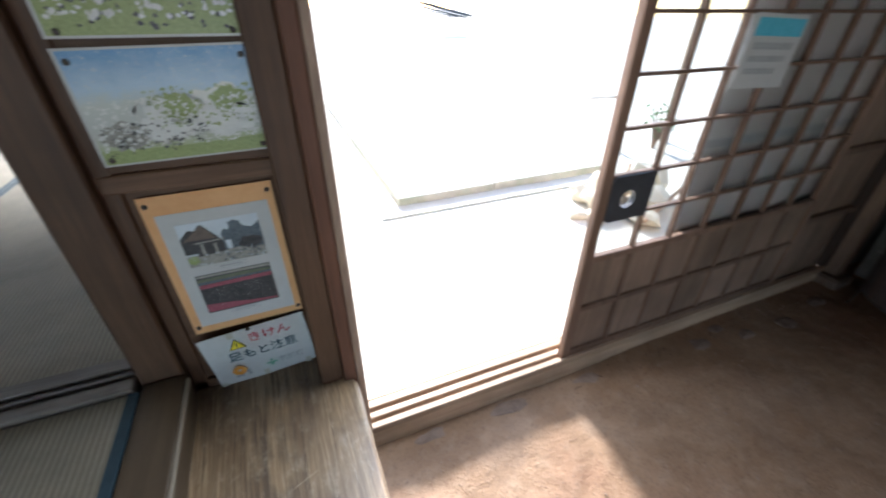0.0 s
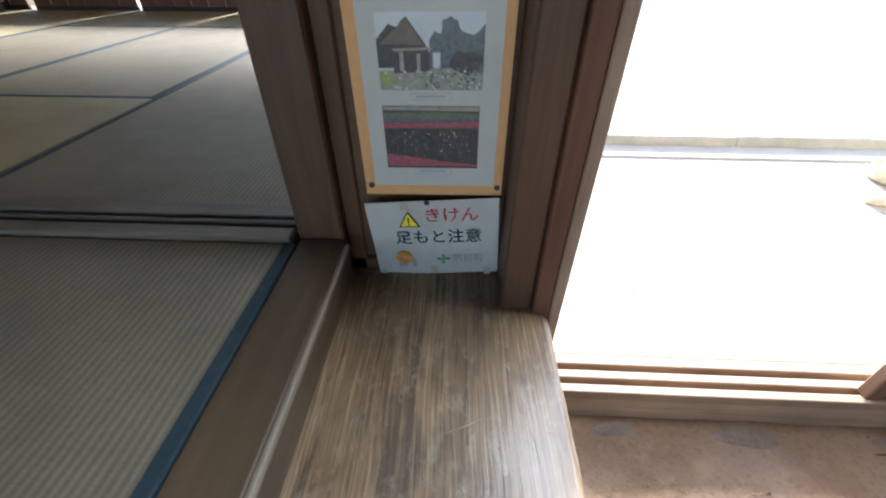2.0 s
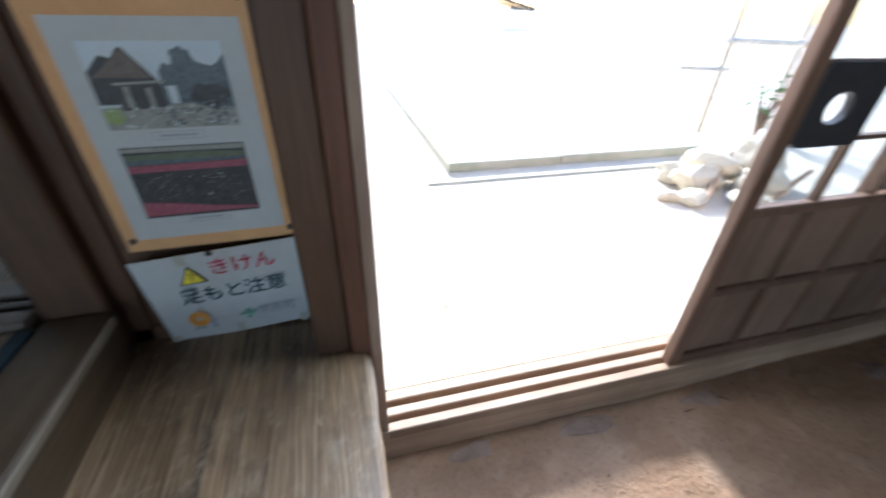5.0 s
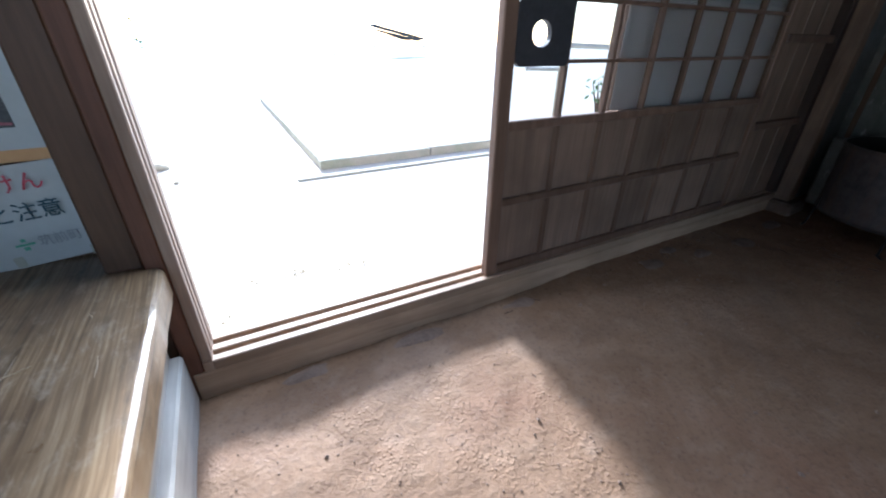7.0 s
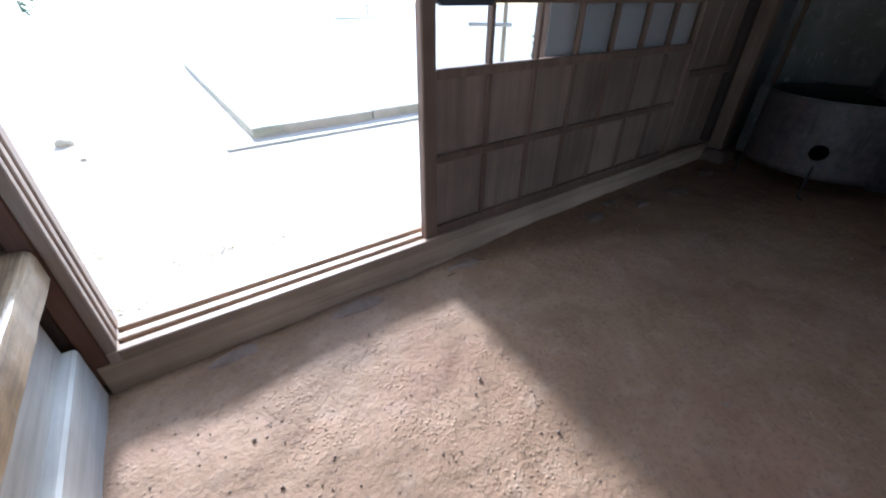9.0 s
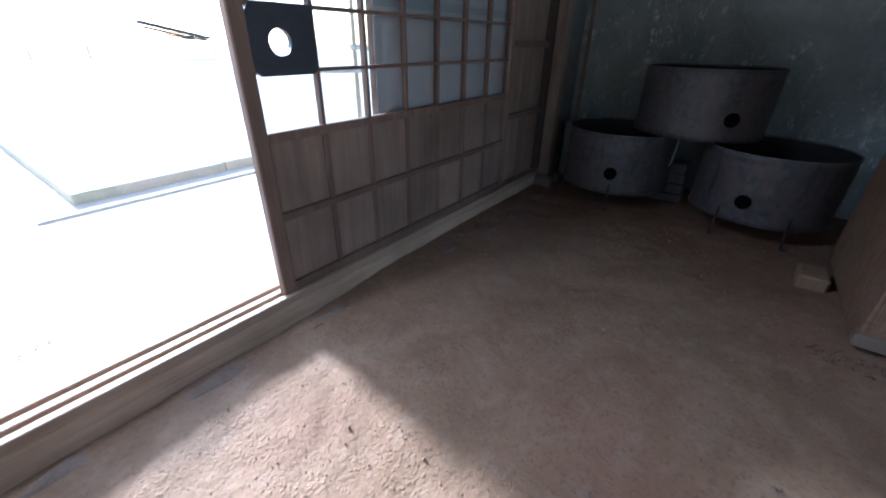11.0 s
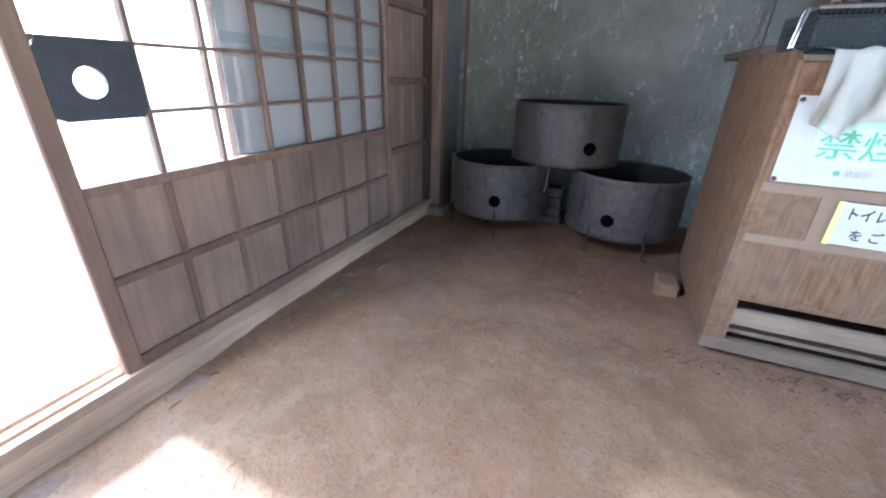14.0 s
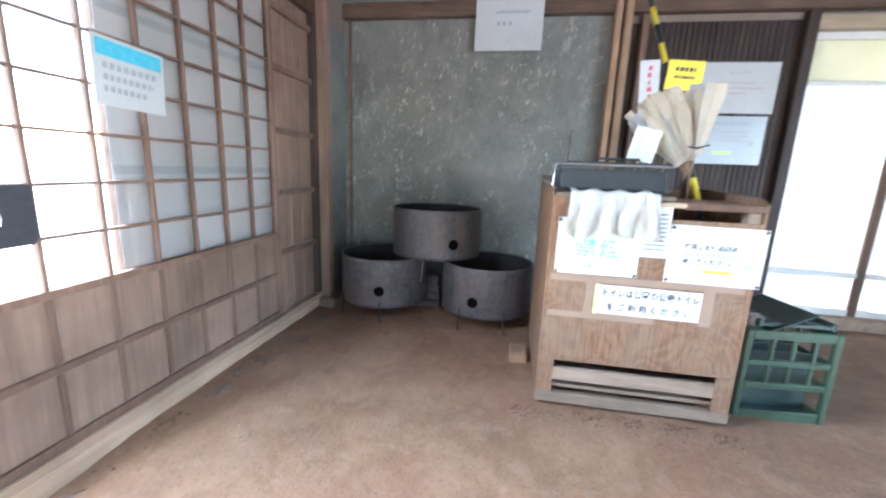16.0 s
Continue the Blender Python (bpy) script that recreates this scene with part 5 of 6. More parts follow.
# paper wands, tapes and notices behind the box
def wand_bunch():
    """Paper blades on sticks that spread like a fan from one hold."""
    t = thing("paper_fan_bunch", "bunch of yellowed paper fans on thin sticks standing in the box", "fans", (2.64, -1.155, 0.137))
    r = random.Random(5)
    for k in range(34):
        a = -0.85 + 0.92 * k / 33 + r.uniform(-0.13, 0.09)
        x0 = -0.035 + 0.07 * r.random()
        r0, r1 = r.uniform(0.06, 0.12), r.uniform(0.3, 0.41)
        hold = Vector((x0, 0, 0.98))
        axis = Vector((0, -math.sin(a), math.cos(a)))
        sidev = Vector((0.25 * r.uniform(-1, 1), math.cos(a), math.sin(a))).normalized()
        part("stick", tube([(x0 * 0.4, 0, 0.0), hold, hold + axis * r1 * 0.8], 0.004, 5), WOOD_PALE, t)
        w0, w1 = r.uniform(0.012, 0.02), r.uniform(0.02, 0.05)
        bend = r.uniform(-0.05, 0.05)
        nrm = axis.cross(sidev)
        bm = bmesh.new()
        n, rows = 6, []
        for i in range(n + 1):
            q = i / n
            wd = w0 + (w1 - w0) * min(1.0, 1.3 * q) * (1.0 if i < n else r.uniform(0.5, 0.9))
            mid = hold + axis * (r0 + (r1 - r0) * q) + nrm * (bend * q * q) + Vector((-0.02, 0, 0))
            curl = nrm * (wd * 0.35)
            rows.append([bm.verts.new(mid - sidev * wd * r.uniform(0.88, 1.0) + curl), bm.verts.new(mid), bm.verts.new(mid + sidev * wd * r.uniform(0.88, 1.0) + curl)])
        for ra, rb in zip(rows, rows[1:]):
            for i in (0, 1):
                bm.faces.new((ra[i], ra[i + 1], rb[i + 1], rb[i]))
        bmesh.ops.solidify(bm, geom=bm.faces[:], thickness=0.0012)
        bmesh.ops.recalc_face_normals(bm, faces=bm.faces[:])
        part("fan_paper", bm, PAPER if k % 5 == 2 else (FAN_GLOSS if k % 3 == 0 else STRAW), t)
    part("cord", tube([(-0.06, 0.04, 1.1), (-0.065, 0.0, 1.095), (-0.06, -0.05, 1.11)], 0.004, 6), BLACK, t)


wand_bunch()
pole = thing("striped_pole", "black and yellow striped barrier pole leaning on the wall", "pole", (0, 0, 0))
p0, p1 = Vector((2.42, -1.285, 0.58)), Vector((3.62, -1.1, 2.38))
for k in range(14):
    a, b = p0.lerp(p1, k / 14), p0.lerp(p1, (k + 1) / 14)
    part("stripe", tube([a, b], 0.016, 10), YELLOW if k % 2 else BLACK, pole)


def leaning_sheet(name, label, y, z, w, h, material, tilt, x=3.0):
    t = notice(name, label, "notice", Matrix.Translation((x, y, z)) @ FACE_W @ Matrix.Rotation(radians(tilt), 4, "Y"), w, h, material)
    part("stick", box((-0.006, 0.001, 0.139 - z), (0.006, 0.008, h * 0.3), 0.001), WOOD_PALE, t)
    return t


s1 = leaning_sheet("red_lettered_strip", "cream paper strip with red characters", -1.04, 1.53, 0.1, 0.36, PAPER, -4, 3.0)
bars(s1, [(0.14 - 0.036 * k, 0.022, [(-0.006 - 0.005 * (k % 2), 0.012 - 0.004 * (k % 3))]) for k in range(8)], INK_RED)
s2 = leaning_sheet("yellow_card", "bright yellow card with dark lines", -1.21, 1.635, 0.18, 0.15, YELLOW, 4, 3.01)
bars(s2, [word_row(0.03, 0.02, -0.05, 0.05, 0.3, 8), word_row(-0.01, 0.014, -0.05, 0.05, 0.3, 9)], INK)
s3 = leaning_sheet("white_name_card", "white paper card with a column of characters", -0.93, 1.24, 0.115, 0.15, PAPER, 12, 2.58)
bars(s3, [(0.045 - 0.018 * k, 0.009, [(-0.028, -0.019)]) for k in range(6)], INK_GREY)
bars(s3, [(0.05 - 0.016 * k, 0.008, [(0.016, 0.024)]) for k in range(6)], PRINT_FAINT)

w1 = notice("wall_notice", "white laminated notice with small red lines on dark boards", "notice", Matrix.Translation((3.912, -1.905, 1.75)) @ FACE_W, 0.5, 0.35)
lettering("lettering", "お ね が い", 0.028, up(0.0, -0.0034, 0.105), INK_GREY, w1)
bars(w1, [word_row(0.035, 0.009, -0.16, 0.1, 0.5, 11), word_row(0.0, 0.009, -0.16, 0.16, 0.5, 12), word_row(-0.035, 0.009, -0.16, 0.05, 0.5, 13)], PRINT_FAINT)
w2 = notice("wall_notice", "pale grey laminated notice with black lines and a green mark", "notice", Matrix.Translation((3.912, -1.88, 1.385)) @ FACE_W, 0.5, 0.345, PAPER_GREY)
bars(w2, [word_row(0.12, 0.024, -0.1, 0.15, 0.25, 14)] + [word_row(0.06 - 0.03 * k, 0.014, -0.06, 0.14, 0.25, 15 + k) for k in range(3)], INK_GREY)
bars(w2, [(-0.09, 0.016, [(-0.08, 0.05)])], LIME)
bars(w2, [(-0.02, 0.035, [(0.15, 0.19)])], INK_GREY)
n1 = notice("beam_notice", "white paper notice with faint lines hung from the beam", "notice", Matrix.Translation((3.83, -0.235, 2.2)) @ FACE_W, 0.5, 0.42, PAPER, 0.012, 3)
bars(n1, [word_row(0.06, 0.022, -0.13, 0.15, 0.3, 31), word_row(-0.02, 0.03, -0.09, 0.11, 0.7, 32), word_row(-0.15, 0.014, -0.05, 0.09, 0.3, 33), word_row(-0.175, 0.012, -0.05, 0.09, 0.3, 34)], INK_GREY)
dn = notice("door_notice", "white paper notice with a blue banner on the glass door", "notice", Matrix.Translation((1.935, 1.1, 1.385)) @ Matrix.Rotation(radians(2), 4, "Y"), 0.285, 0.235)
part("banner", flat(-0.13, 0.13, 0.05, 0.105, -0.0026), INK_BLUE_SKY, dn)
bars(dn, [word_row(0.02, 0.022, -0.11, 0.11, 0.4, 41), word_row(-0.02, 0.02, -0.11, 0.09, 0.4, 42), word_row(-0.06, 0.02, -0.11, 0.06, 0.4, 43)], INK_GREY)

# ---- pictures and sign on the panel ----
def printed(parent, shapes, y):
    """Printed shapes of a photograph: (material, [(x, z), ...]) laid one over another."""
    for i, (material, pts) in enumerate(shapes):
        bm = bmesh.new()
        bm.faces.new([bm.verts.new((x, y - 0.0003 * (i + 1), z)) for x, z in pts])
        bmesh.ops.recalc_face_normals(bm, faces=bm.faces[:])
        part("printed_shape", bm, material, parent)


def blob(cx, cz, rx, rz, seed, n=22, jag=0.35):
    r = random.Random(seed)
    return [(cx + rx * math.cos(2 * math.pi * k / n) * (1 - jag * r.random()), cz + rz * math.sin(2 * math.pi * k / n) * (1 - jag * r.random())) for k in range(n)]


def specks(parent, material, x0, x1, z0, z1, n, smin, smax, seed, y):
    """Many small printed dots as one part."""
    r = random.Random(seed)
    verts, faces = [], []
    for k in range(n):
        x, z, q = r.uniform(x0, x1), r.uniform(z0, z1), r.uniform(smin, smax)
        i = len(verts)
        m = r.randint(4, 6)
        verts += [(x + q * math.cos(6.283 * j / m) * r.uniform(0.5, 1.4), y, z + q * math.sin(6.283 * j / m) * r.uniform(0.5, 1.2)) for j in range(m)]
        faces.append(tuple(range(i, i + m)))
    me = bpy.data.meshes.new("printed_specks")
    me.from_pydata(verts, [], faces)
    me.materials.append(material)
    o = new("printed_specks", me)
    o.parent = parent
    o["kind"] = "stuff"


P_DARK = speckled("print_dark", (0.03, 0.032, 0.036), (0.09, 0.09, 0.095), 90.0, 0.35, 0.02, 0.001, 300)
P_BROWN = speckled("print_brown", (0.09, 0.07, 0.06), (0.2, 0.16, 0.14), 90.0, 0.35, 0.02, 0.001, 300)
P_GREY = speckled("print_grey", (0.2, 0.2, 0.18), (0.4, 0.39, 0.36), 90.0, 0.35, 0.02, 0.001, 300)
P_SKY = speckled("print_pale_sky", (0.5, 0.56, 0.62), (0.62, 0.67, 0.72), 20.0, 0.35, 0.02, 0.001, 300)
P_TREE = speckled("print_blue_trees", (0.05, 0.07, 0.09), (0.17, 0.2, 0.23), 120.0, 0.35, 0.02, 0.001, 300)
P_PINK = speckled("print_pink", (0.2, 0.05, 0.075), (0.42, 0.14, 0.18), 160.0, 0.35, 0.02, 0.001, 400)
P_WHITE = speckled("print_white", (0.6, 0.61, 0.6), (0.75, 0.76, 0.75), 60.0, 0.35, 0.02, 0.001, 300)
P_FIELD = speckled("print_dull_green_field", (0.09, 0.11, 0.075), (0.19, 0.21, 0.15), 120.0, 0.35, 0.02, 0.001, 300)
P_LEAF = speckled("print_leaf", (0.2, 0.26, 0.09), (0.38, 0.44, 0.2), 120.0, 0.35, 0.02, 0.001, 300)

PY = 1.246
pc = notice("photo_board", "orange card with photographs of a thatched house and flower field", "picture", Matrix.Translation((0.0705, PY, 0.875)) @ Matrix.Rotation(radians(-0.6), 4, "Y"), 0.318, 0.462, CARD)
part("white_sheet", flat(-0.135, 0.139, -0.205, 0.178, -0.0026, 0.0014), PAPER, pc)
ph1 = part("photograph", flat(-0.1, 0.103, 0.009, 0.144, -0.0042), P_SKY, pc, "photograph of an old thatched house")
printed(ph1, [
    (P_TREE, [(0.0, 0.04), (0.0, 0.1)] + [(0.0 + 0.0103 * k, 0.1 + 0.014 * abs(math.sin(k * 1.9)) + (0.02 if 2 < k < 6 else 0)) for k in range(1, 10)] + [(0.103, 0.125), (0.103, 0.04)]),
    (P_TREE, blob(0.04, 0.118, 0.022, 0.02, 5)),
    (P_DARK, [(-0.1, 0.05), (-0.1, 0.1), (-0.075, 0.125), (-0.06, 0.12), (-0.05, 0.132), (-0.042, 0.137), (-0.035, 0.128), (-0.008, 0.092), (-0.002, 0.082), (-0.01, 0.05)]),
    (P_BROWN, [(-0.095, 0.092), (-0.062, 0.118), (-0.05, 0.13), (-0.042, 0.134), (-0.03, 0.118), (-0.01, 0.09)]),
    (P_GREY, [(-0.1, 0.009), (0.103, 0.009), (0.103, 0.04), (0.05, 0.05), (-0.1, 0.045)]),
    (P_DARK, [(-0.07, 0.04), (-0.07, 0.078), (0.0, 0.08), (0.0, 0.045)]),
    (P_GREY, [(-0.07, 0.08), (0.005, 0.083), (0.005, 0.087), (-0.07, 0.084)]),
    (P_GREY, [(-0.058, 0.045), (-0.05, 0.045), (-0.05, 0.078), (-0.058, 0.078)]),
    (P_SKY, [(0.006, 0.05), (0.02, 0.05), (0.02, 0.078), (0.006, 0.078)]),
    (P_GREY, [(-0.025, 0.045), (-0.018, 0.045), (-0.018, 0.076), (-0.025, 0.076)]),
    (P_DARK, blob(0.07, 0.06, 0.035, 0.025, 8)),
    (P_LEAF, blob(-0.085, 0.032, 0.016, 0.018, 11)),
], -0.0054)
specks(ph1, P_TREE, -0.02, 0.1, 0.012, 0.06, 70, 0.0015, 0.004, 3, -0.0094)
specks(ph1, P_SKY, -0.09, 0.1, 0.012, 0.045, 40, 0.001, 0.003, 4, -0.0095)
ph2 = part("photograph", flat(-0.1015, 0.0995, -0.16, -0.0225, -0.0042), P_DARK, pc, "photograph of a red flower field")
printed(ph2, [
    (P_GREY, [(-0.1, -0.031), (0.098, -0.033), (0.098, -0.024), (-0.1, -0.024)]),
    (P_FIELD, [(-0.1, -0.05), (0.098, -0.05), (0.098, -0.038), (0.02, -0.034), (-0.1, -0.036)]),
    (P_TREE, [(-0.1, -0.055), (0.098, -0.053), (0.098, -0.047), (-0.1, -0.046)]),
    (P_PINK, [(-0.1, -0.069), (0.098, -0.067), (0.098, -0.054), (-0.1, -0.056)]),
    (P_PINK, [(-0.1, -0.155), (0.098, -0.155), (0.098, -0.15), (0.02, -0.143), (-0.04, -0.132), (-0.1, -0.126)]),
], -0.0054)
specks(ph2, P_WHITE, -0.09, 0.09, -0.135, -0.075, 15, 0.0009, 0.002, 6, -0.0076)
specks(ph2, P_GREY, -0.098, 0.096, -0.14, -0.072, 120, 0.0006, 0.0016, 7, -0.0074)
for z in (-0.004, -0.168):
    bm = bmesh.new()
    for lo, hi in (((-0.042, z - 0.007), (0.042, z - 0.006)), ((-0.042, z + 0.006), (0.042, z + 0.007)), ((-0.042, z - 0.006), (-0.041, z + 0.006)), ((0.041, z - 0.006), (0.042, z + 0.006)), ((-0.03, z - 0.002), (0.03, z + 0.002))):
        merge(bm, flat(lo[0], hi[0], lo[1], hi[1], -0.0042, 0.0006))
    part("caption_box", bm, INK_GREY, pc)
pins(pc, [(-0.145, 0.207), (0.145, 0.207), (-0.145, -0.207), (0.148, -0.21)])
sg = notice("warning_sign", "white torn-edged warning sign with yellow triangle below the photographs", "sign", Matrix.Translation((0.076, 1.232, 0.523)) @ Matrix.Rotation(radians(-4.2), 4, "Y") @ Matrix.Rotation(radians(3.5), 4, "X"), 0.319, 0.235, PAPER, 0.004, 2)
lettering("lettering", "きけん", 0.045, up(0.045, -0.0105, 0.078), INK_RED, sg)
lettering("lettering", "足もと注意", 0.046, up(0.01, -0.0105, 0.012), INK_BLUE, sg, 0.95)
lettering("lettering", "筑前町", 0.03, up(0.082, -0.0105, -0.06), INK_GREY, sg, 0.9)
bm = bmesh.new()
for pts, yy in ((((-0.085, 0.047), (-0.032, 0.047), (-0.0585, 0.094)), -0.0096),):
    a = [bm.verts.new((x, yy, z)) for x, z in pts]
    bm.faces.new(a)
bmesh.ops.recalc_face_normals(bm, faces=bm.faces[:])
part("triangle", bm, INK, sg, "black triangle outline")
bm = bmesh.new()
bm.faces.new([bm.verts.new((x, -0.0103, z)) for x, z in ((-0.08, 0.05), (-0.037, 0.05), (-0.0585, 0.0885))])
part("triangle", bm, INK_YELLOW, sg, "yellow warning triangle")
bars(sg, [(0.068, 0.018, [(-0.0602, -0.0568)]), (0.055, 0.0035, [(-0.0602, -0.0568)])], INK, -0.0106)
bm = bmesh.new()
for k in range(8):
    a = k * math.pi / 4
    bmesh.ops.create_circle(bm, cap_ends=True, segments=8, radius=0.009, matrix=Matrix.Translation((-0.085 + 0.014 * math.cos(a), -0.0102, -0.052 + 0.014 * math.sin(a))) @ Matrix.Rotation(radians(90), 4, "X"))
part("flower_mark", bm, INK_ORANGE, sg, "small orange flower drawing")
bm = bmesh.new()
for x, z, r in ((-0.085, -0.076, 0.008), (-0.063, -0.064, 0.009), (-0.06, -0.078, 0.007), (-0.098, -0.078, 0.006)):
    bmesh.ops.create_circle(bm, cap_ends=True, segments=10, radius=r, matrix=Matrix.Translation((x, -0.0101, z)) @ Matrix.Rotation(radians(90), 4, "X"))
part("drawing", bm, INK_GREY, sg, "small grey drawing")
bars(sg, [(-0.06, 0.005, [(0.0, 0.035)]), (-0.07, 0.008, [(0.012, 0.022)]), (-0.049, 0.007, [(0.014, 0.022)])], INK_GREEN, -0.0106)
pins(sg, [(-0.01, 0.113)])
for x, z in ((-0.065, 0.11), (-0.148, -0.105), (0.13, -0.107), (-0.01, -0.1)):
    part("tape", flat(x - 0.009, x + 0.009, z - 0.013, z + 0.013, -0.009, 0.0005), TAPE_CLEAR, sg, "clear sticky tape")
pb = notice("blossom_photo", "large print of white blossom trees under a blue sky", "picture", Matrix.Translation((0.066, PY, 1.318)) @ Matrix.Rotation(radians(-0.8), 4, "Y"), 0.37, 0.25, PAPER)
pp = part("photograph", flat(-0.178, 0.178, -0.12, 0.12, -0.0026), PHOTO_BLOSSOM, pb, "print of white blossom trees")
printed(pp, [
    (P_LEAF, [(-0.178, -0.12), (0.178, -0.12), (0.178, -0.085), (0.0, -0.092), (-0.178, -0.088)]),
    (P_GREY, blob(-0.12, -0.06, 0.055, 0.04, 31)),
    (P_WHITE, blob(-0.02, -0.035, 0.07, 0.055, 32)),
    (P_LEAF, blob(0.01, 0.0, 0.045, 0.04, 33, 22, 0.5)),
    (P_WHITE, blob(0.1, -0.02, 0.085, 0.07, 34)),
    (P_LEAF, blob(0.12, 0.01, 0.05, 0.035, 35, 22, 0.5)),
], -0.0038)
specks(pp, P_WHITE, -0.17, 0.17, -0.09, 0.02, 420, 0.002, 0.006, 36, -0.0058)
specks(pp, P_LEAF, -0.06, 0.17, -0.05, 0.04, 160, 0.002, 0.005, 37, -0.006)
specks(pp, P_DARK, -0.16, 0.05, -0.1, -0.03, 90, 0.0015, 0.0045, 38, -0.0062)
pins(pb, [(-0.165, 0.1), (-0.165, -0.11), (0.165, -0.11), (0.165, 0.1)])
pg = notice("garden_photo", "print of white flowers among green leaves", "picture", Matrix.Translation((0.066, PY, 1.575)), 0.37, 0.235, PAPER)
pq = part("photograph", flat(-0.178, 0.178, -0.112, 0.112, -0.0026), P_LEAF, pg, "print of white garden flowers")
specks(pq, P_WHITE, -0.17, 0.17, -0.08, 0.08, 260, 0.003, 0.008, 39, -0.0042)
specks(pq, P_DARK, -0.17, 0.17, -0.1, 0.1, 120, 0.003, 0.007, 40, -0.004)
pins(pg, [(-0.16, -0.105), (0.16, -0.105)])

# ---- yard ----
slab_yard = thing("yard_slab", "low weathered concrete slab in the yard", "slab")
part("slab_edge", box((1.17, 3.28, -0.08), (2.16, 3.42, 0.012), 0.012, 2), CONCRETE, slab_yard)
part("slab_edge", box((2.168, 3.285, -0.08), (3.64, 3.425, 0.016), 0.012, 2), CONCRETE, slab_yard)
part("slab_edge", box((1.175, 3.425, -0.08), (1.3, 7.6, 0.012), 0.012, 2), CONCRETE, slab_yard)
part("slab_top", box((1.3, 3.425, -0.08), (3.64, 7.6, 0.008), 0.0), CONCRETE, slab_yard)
tagged(part("kerb_strip", box((0.95, 3.05, -0.08), (3.7, 3.12, -0.045), 0.01), CONCRETE), "thin broken concrete strip before the slab", "kerb")
for i, (x, y, rx, ry, rz, tz) in enumerate(((2.72, 2.62, 0.2, 0.14, 0.1, 0.02), (2.5, 2.42, 0.12, 0.09, 0.05, -0.02), (2.95, 2.75, 0.2, 0.18, 0.13, 0.05), (2.35, 2.48, 0.09, 0.05, 0.04, -0.03), (3.05, 2.4, 0.24, 0.17, 0.12, 0.03), (2.8, 2.2, 0.17, 0.12, 0.07, 0.0), (2.62, 2.78, 0.12, 0.09, 0.08, 0.0), (3.3, 2.7, 0.2, 0.18, 0.2, 0.08))):
    o = part("garden_stone", stone(rx, ry, rz, i + 1, 2, 0.5), GARDEN_STONE)
    o.location, o.rotation_euler = (x + 0.2, y, tz), (0, 0, i * 0.9)
    tagged(o, "angular pale stone in the pile by the entrance", "stone", "stones piled by the entrance")
for i, (a, b) in enumerate((((2.75, 2.35, 0.0), (3.5, 2.9, 0.16)), ((2.9, 2.1, 0.02), (3.7, 2.4, 0.1)))):
    tagged(part("bamboo_pole", tube([a, b], 0.018, 8), WOOD_PALE), "weathered pole lying across the stone pile", "pole", "poles on the stone pile")
fr = thing("pole_frame", "weathered wooden pole frame with rails beyond the slab", "frame", (3.72, 3.92, -0.06))
for x in (0.5, 1.42):
    part("upright", tube([(x, 0, 0), (x + 0.01, 0.01, 1.2), (x, 0, 2.3)], [0.03, 0.026, 0.024], 8), WOOD_EDGE, fr)
part("crossbar", tube([(0.42, -0.03, 0.9), (1.5, -0.04, 0.87)], 0.03, 8), WOOD_BASE, fr)
part("crossbar", tube([(-0.05, -0.04, 0.66), (0.56, -0.04, 0.64)], 0.02, 8), WOOD_BASE, fr)
far = thing("far_roof_boards", "grey boards tilted as a distant roof, over low rails across the yard", "boards", (0.0, 25.0, -0.06))
for xa, xb in ((4.8, 7.1), (9.3, 12.8)):
    part("rail", box((xa, 0, 0.52), (xb, 0.08, 0.56), 0.01), WOOD_CRATE, far)
    for x in (xa + 0.1, xb - 0.15):
        part("leg", box((x, 0.0, 0.0), (x + 0.06, 0.06, 0.52), 0.005), WOOD_EDGE, far)
# Tilted boards stand in for the roof of a distant building.
for k, (xa, za, xb, zb, tk) in enumerate(((9.3, 1.55, 12.5, 0.88, 0.13), (9.5, 1.36, 12.3, 0.8, 0.07), (9.9, 1.16, 11.7, 0.84, 0.05), (9.9, 0.98, 11.3, 0.82, 0.05))):
    ln = math.hypot(xb - xa, zb - za)
    part("board", box((0, -0.3 + 0.07 * k, 0), (ln, 0.35 + 0.07 * k, tk), 0.01, 1, Matrix.Translation((xa, 0, za)) @ Matrix.Rotation(math.atan2(za - zb, xb - xa), 4, "Y")), SOOT, far)


def shrub(x, y, r, h, n, seed):
    t = thing("shrub", "sunlit green garden shrub", "shrub", (x, y, -0.06))
    rr = random.Random(seed)
    for k in range(5):
        a = k * 1.257
        part("stem", tube([(0, 0, 0), (0.25 * r * math.cos(a), 0.25 * r * math.sin(a), h * 0.4), (0.6 * r * math.cos(a), 0.6 * r * math.sin(a), h * 0.8)], [0.02, 0.014, 0.006], 6), WOOD_DOOR, t)
    verts, faces = [], []
    for k in range(n):
        d = Vector((rr.gauss(0, 1), rr.gauss(0, 1), rr.gauss(0, 0.8))).normalized() * rr.uniform(0.45, 1.0) ** 0.6
        c = Vector((d.x * r, d.y * r, h * 0.6 + d.z * h * 0.42)) * (1 + 0.25 * noise.noise(d * 2))
        u = Vector((rr.uniform(-1, 1), rr.uniform(-1, 1), rr.uniform(-0.6, 0.6))).normalized()
        v = u.cross(Vector((rr.uniform(-1, 1), rr.uniform(-1, 1), 1))).normalized()
        s = rr.uniform(0.03, 0.06)
        i = len(verts)
        verts += [c - u * s, c + v * s * 0.45, c + u * s, c - v * s * 0.45]
        faces.append((i, i + 1, i + 2, i + 3))
    me = bpy.data.meshes.new("leaves")
    me.from_pydata([tuple(p) for p in verts], [], faces)
    me.materials.append(LEAF)
    o = new("leaves", me)
    o.parent = t


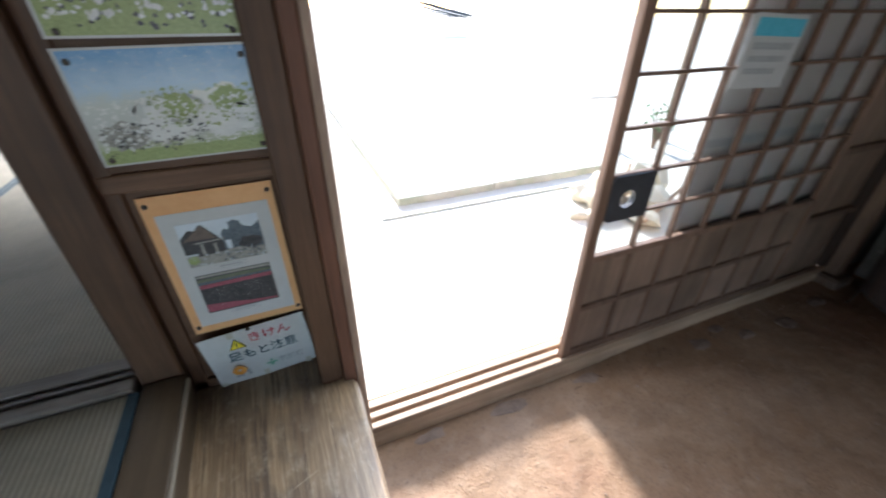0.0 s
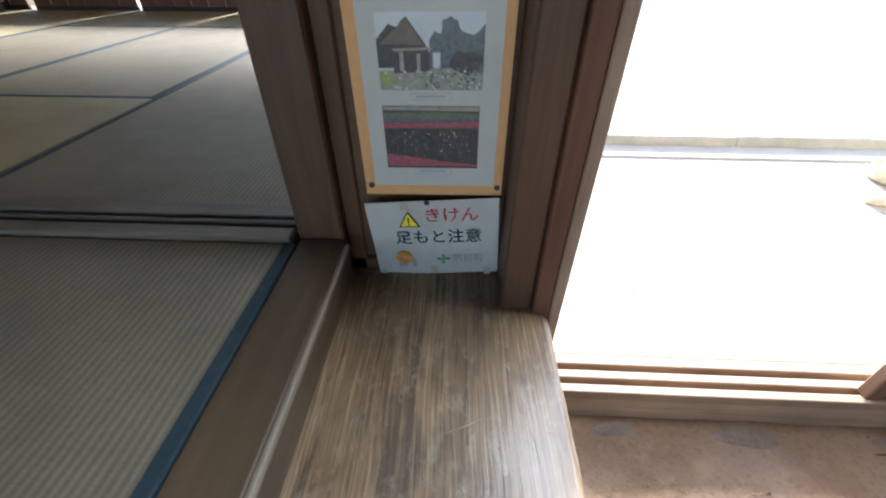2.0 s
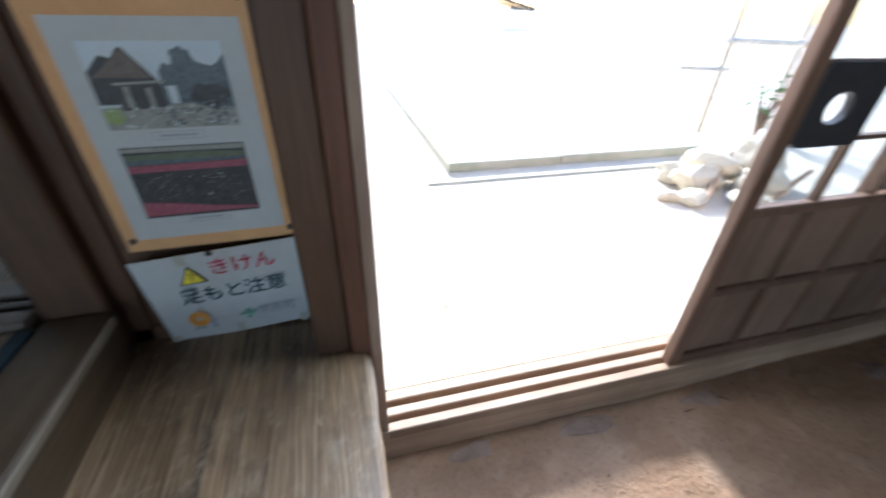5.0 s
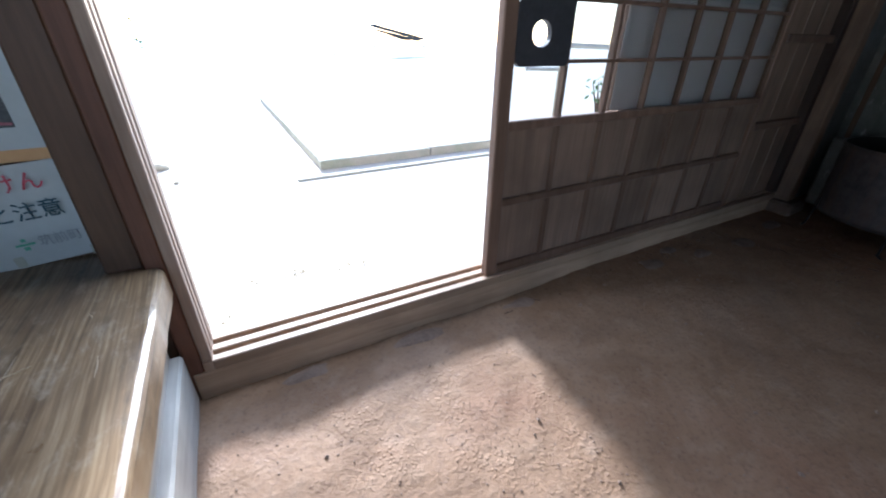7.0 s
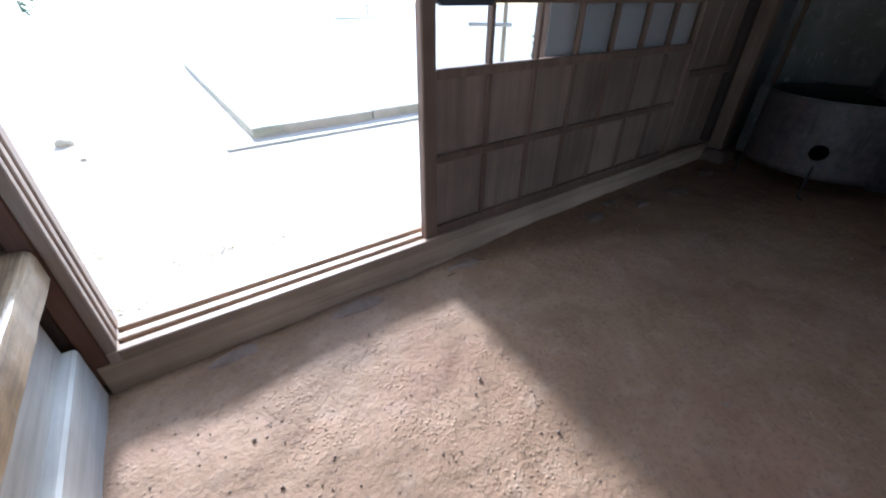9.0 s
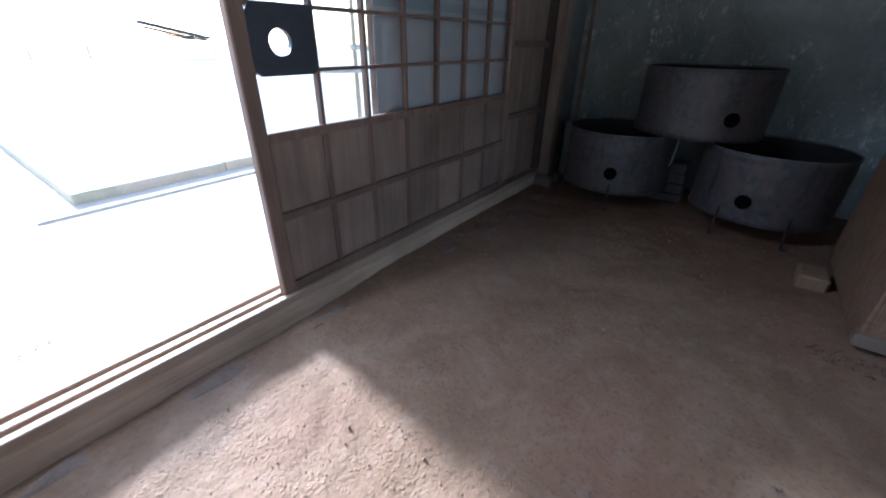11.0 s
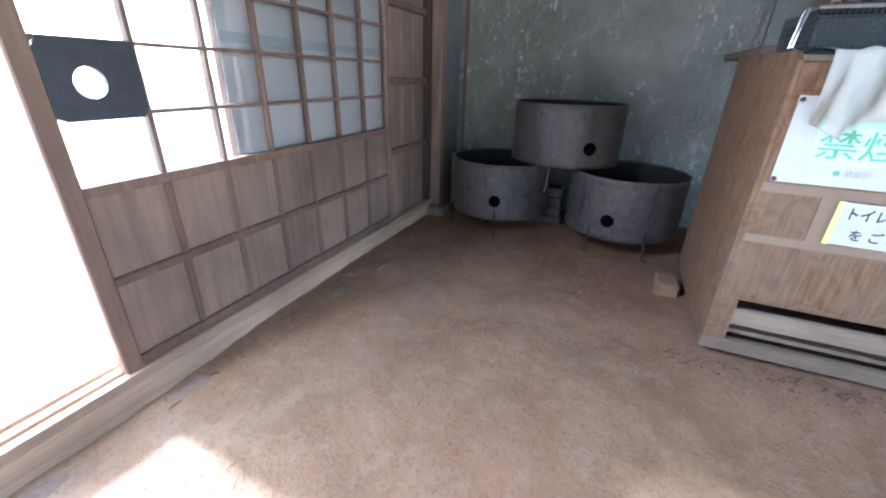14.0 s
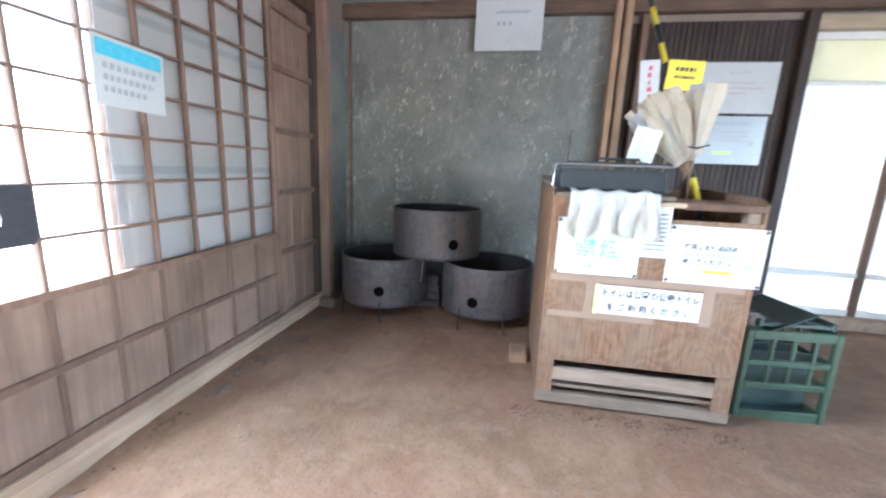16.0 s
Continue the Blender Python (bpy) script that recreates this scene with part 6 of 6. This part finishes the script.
LEAF = speckled("garden_leaf", (0.05, 0.1, 0.025), (0.1, 0.17, 0.05), 12.0, 0.6, 0.1, 0.004, 60)
shrub(-1.4, 10.5, 1.0, 1.6, 1800, 3)
shrub(4.75, 3.7, 0.22, 0.62, 70, 8)
for x, y, r in ((0.03, 3.86, 0.045), (0.16, 3.4, 0.015)):
    o = part("garden_stone", stone(r * 1.2, r, r * 0.8, int(x * 90) + 50, 2, 0.4), GARDEN_STONE)
    o.location = (x, y, -0.06 + r * 0.4)
    tagged(o, "small pale stone lying in the sandy yard", "stone", "small stones in the yard")


def dry_tufts():
    """Short dry grass and litter on the sand just outside the sill."""
    r = random.Random(31)
    verts, faces = [], []
    for cx, cy, n in ((0.68, 1.72, 30), (0.98, 1.66, 36), (0.3, 1.95, 16), (0.3, 1.5, 24)):
        for k in range(n):
            x, y = r.gauss(cx, 0.09), r.gauss(cy, 0.025)
            a, ln, h = r.uniform(0, 6.28), r.uniform(0.008, 0.025), r.uniform(0.002, 0.014)
            dx, dy = math.cos(a), math.sin(a)
            i = len(verts)
            verts += [(x - dy * 0.0015, y + dx * 0.0015, -0.061), (x + dy * 0.0015, y - dx * 0.0015, -0.061), (x + dx * ln, y + dy * ln, -0.06 + h), (x + dx * ln * 0.5, y + dy * ln * 0.5, -0.058 + h)]
            faces += [(i, i + 1, i + 2), (i + 1, i, i + 3), (i, i + 2, i + 3), (i + 2, i + 1, i + 3)]
    me = bpy.data.meshes.new("dry_grass")
    me.from_pydata(verts, [], faces)
    me.materials.append(DRY)
    tagged(new("dry_grass", me), "short dry grass and litter on the sand", "grass", kind="stuff")


DRY = speckled("dry_grass_litter", (0.42, 0.36, 0.22), (0.56, 0.48, 0.32), 30.0, 0.9, 0.1, 0.002, 200, 0.1)
dry_tufts()

# ---- stones and grit on the earth floor ----
for i, (x, y, rx, ry) in enumerate(((1.42, 1.03, 0.11, 0.05), (1.0, 1.04, 0.13, 0.05), (0.62, 1.05, 0.09, 0.04), (2.12, 0.97, 0.09, 0.05), (2.42, 0.93, 0.07, 0.045), (2.3, 1.02, 0.06, 0.04), (2.72, 0.9, 0.1, 0.06), (3.1, 0.95, 0.08, 0.05))):
    o = part("sill_stone", stone(rx, ry, 0.03, i + 20, 2, 0.35), STONE)
    o.location = (x, y, floor_height(x, y) - 0.018)
    tagged(o, "flat stone bedded in the earth below the sill", "stone", "stones below the sill")


def grit():
    r = random.Random(9)
    verts, faces = [], []
    for k in range(5200):
        if k < 4000:
            x, y = r.uniform(0.4, 3.6), r.uniform(-1.2, 1.0)
        elif k < 4800:
            x, y = 2.25 - abs(r.gauss(0, 0.1)), r.uniform(-1.5, -0.4)
        else:
            x, y = r.uniform(2.8, 3.2), r.gauss(-0.3, 0.15)
        s = r.uniform(0.0012, 0.0034) if r.random() < 0.975 else r.uniform(0.004, 0.0085)
        c = Vector((x, y, floor_height(x, y) + s * 0.4))
        i = len(verts)
        for dx, dy, dz in ((1, 0, 0), (0, 1, 0), (-1, 0, 0), (0, -1, 0), (0, 0, 0.9), (0, 0, -0.9)):
            q = s * r.uniform(0.7, 1.3)
            verts.append((c.x + dx * q, c.y + dy * q, c.z + dz * q * 0.8))
        for a, b in ((0, 1), (1, 2), (2, 3), (3, 0)):
            faces.append((i + a, i + b, i + 4))
            faces.append((i + b, i + a, i + 5))
    me = bpy.data.meshes.new("floor_grit")
    me.from_pydata(verts, [], faces)
    me.materials.append(GRIT)
    tagged(new("floor_grit", me), "loose grit and small stones on the earth floor", "grit", kind="stuff")


GRIT = speckled("grit", (0.08, 0.055, 0.04), (0.27, 0.19, 0.14), 40.0, 0.9, 0.1, 0.002, 200)
grit()


def debris():
    """Charcoal crumbs and twigs swept against the box, the rings and the sill."""
    r = random.Random(21)
    bm_v, bm_f = [], []
    for k in range(500):
        q = r.random()
        if q < 0.5:
            x, y = 2.28 - abs(r.gauss(0, 0.06)), r.uniform(-1.4, -0.42)
        elif q < 0.8:
            x, y = r.gauss(2.95, 0.16), r.uniform(-0.5, 0.8)
        else:
            x, y = r.uniform(1.3, 3.3), 1.06 - abs(r.gauss(0, 0.05))
        a, ln, wd = r.uniform(0, 3.14), r.uniform(0.002, 0.009) if r.random() < 0.9 else r.uniform(0.015, 0.035), r.uniform(0.001, 0.003)
        z = floor_height(x, y) + 0.001
        dx, dy = math.cos(a), math.sin(a)
        i = len(bm_v)
        for s1, s2, h in ((-1, -1, 0), (1, -1, 0), (1, 1, 0), (-1, 1, 0), (-0.8, 0, 1), (0.8, 0, 1)):
            bm_v.append((x + dx * ln * s1 - dy * wd * s2, y + dy * ln * s1 + dx * wd * s2, z + h * wd * 1.6))
        bm_f += [(i, i + 1, i + 5, i + 4), (i + 2, i + 3, i + 4, i + 5), (i, i + 4, i + 3), (i + 1, i + 2, i + 5)]
    me = bpy.data.meshes.new("floor_debris")
    me.from_pydata(bm_v, [], bm_f)
    me.materials.append(CHAR)
    tagged(new("floor_debris", me), "charcoal crumbs and twigs swept against the box", "debris", kind="stuff")


CHAR = speckled("charcoal_and_twigs", (0.05, 0.034, 0.024), (0.17, 0.11, 0.074), 60.0, 1.0, 0.1, 0.002, 200, 0.05)
debris()
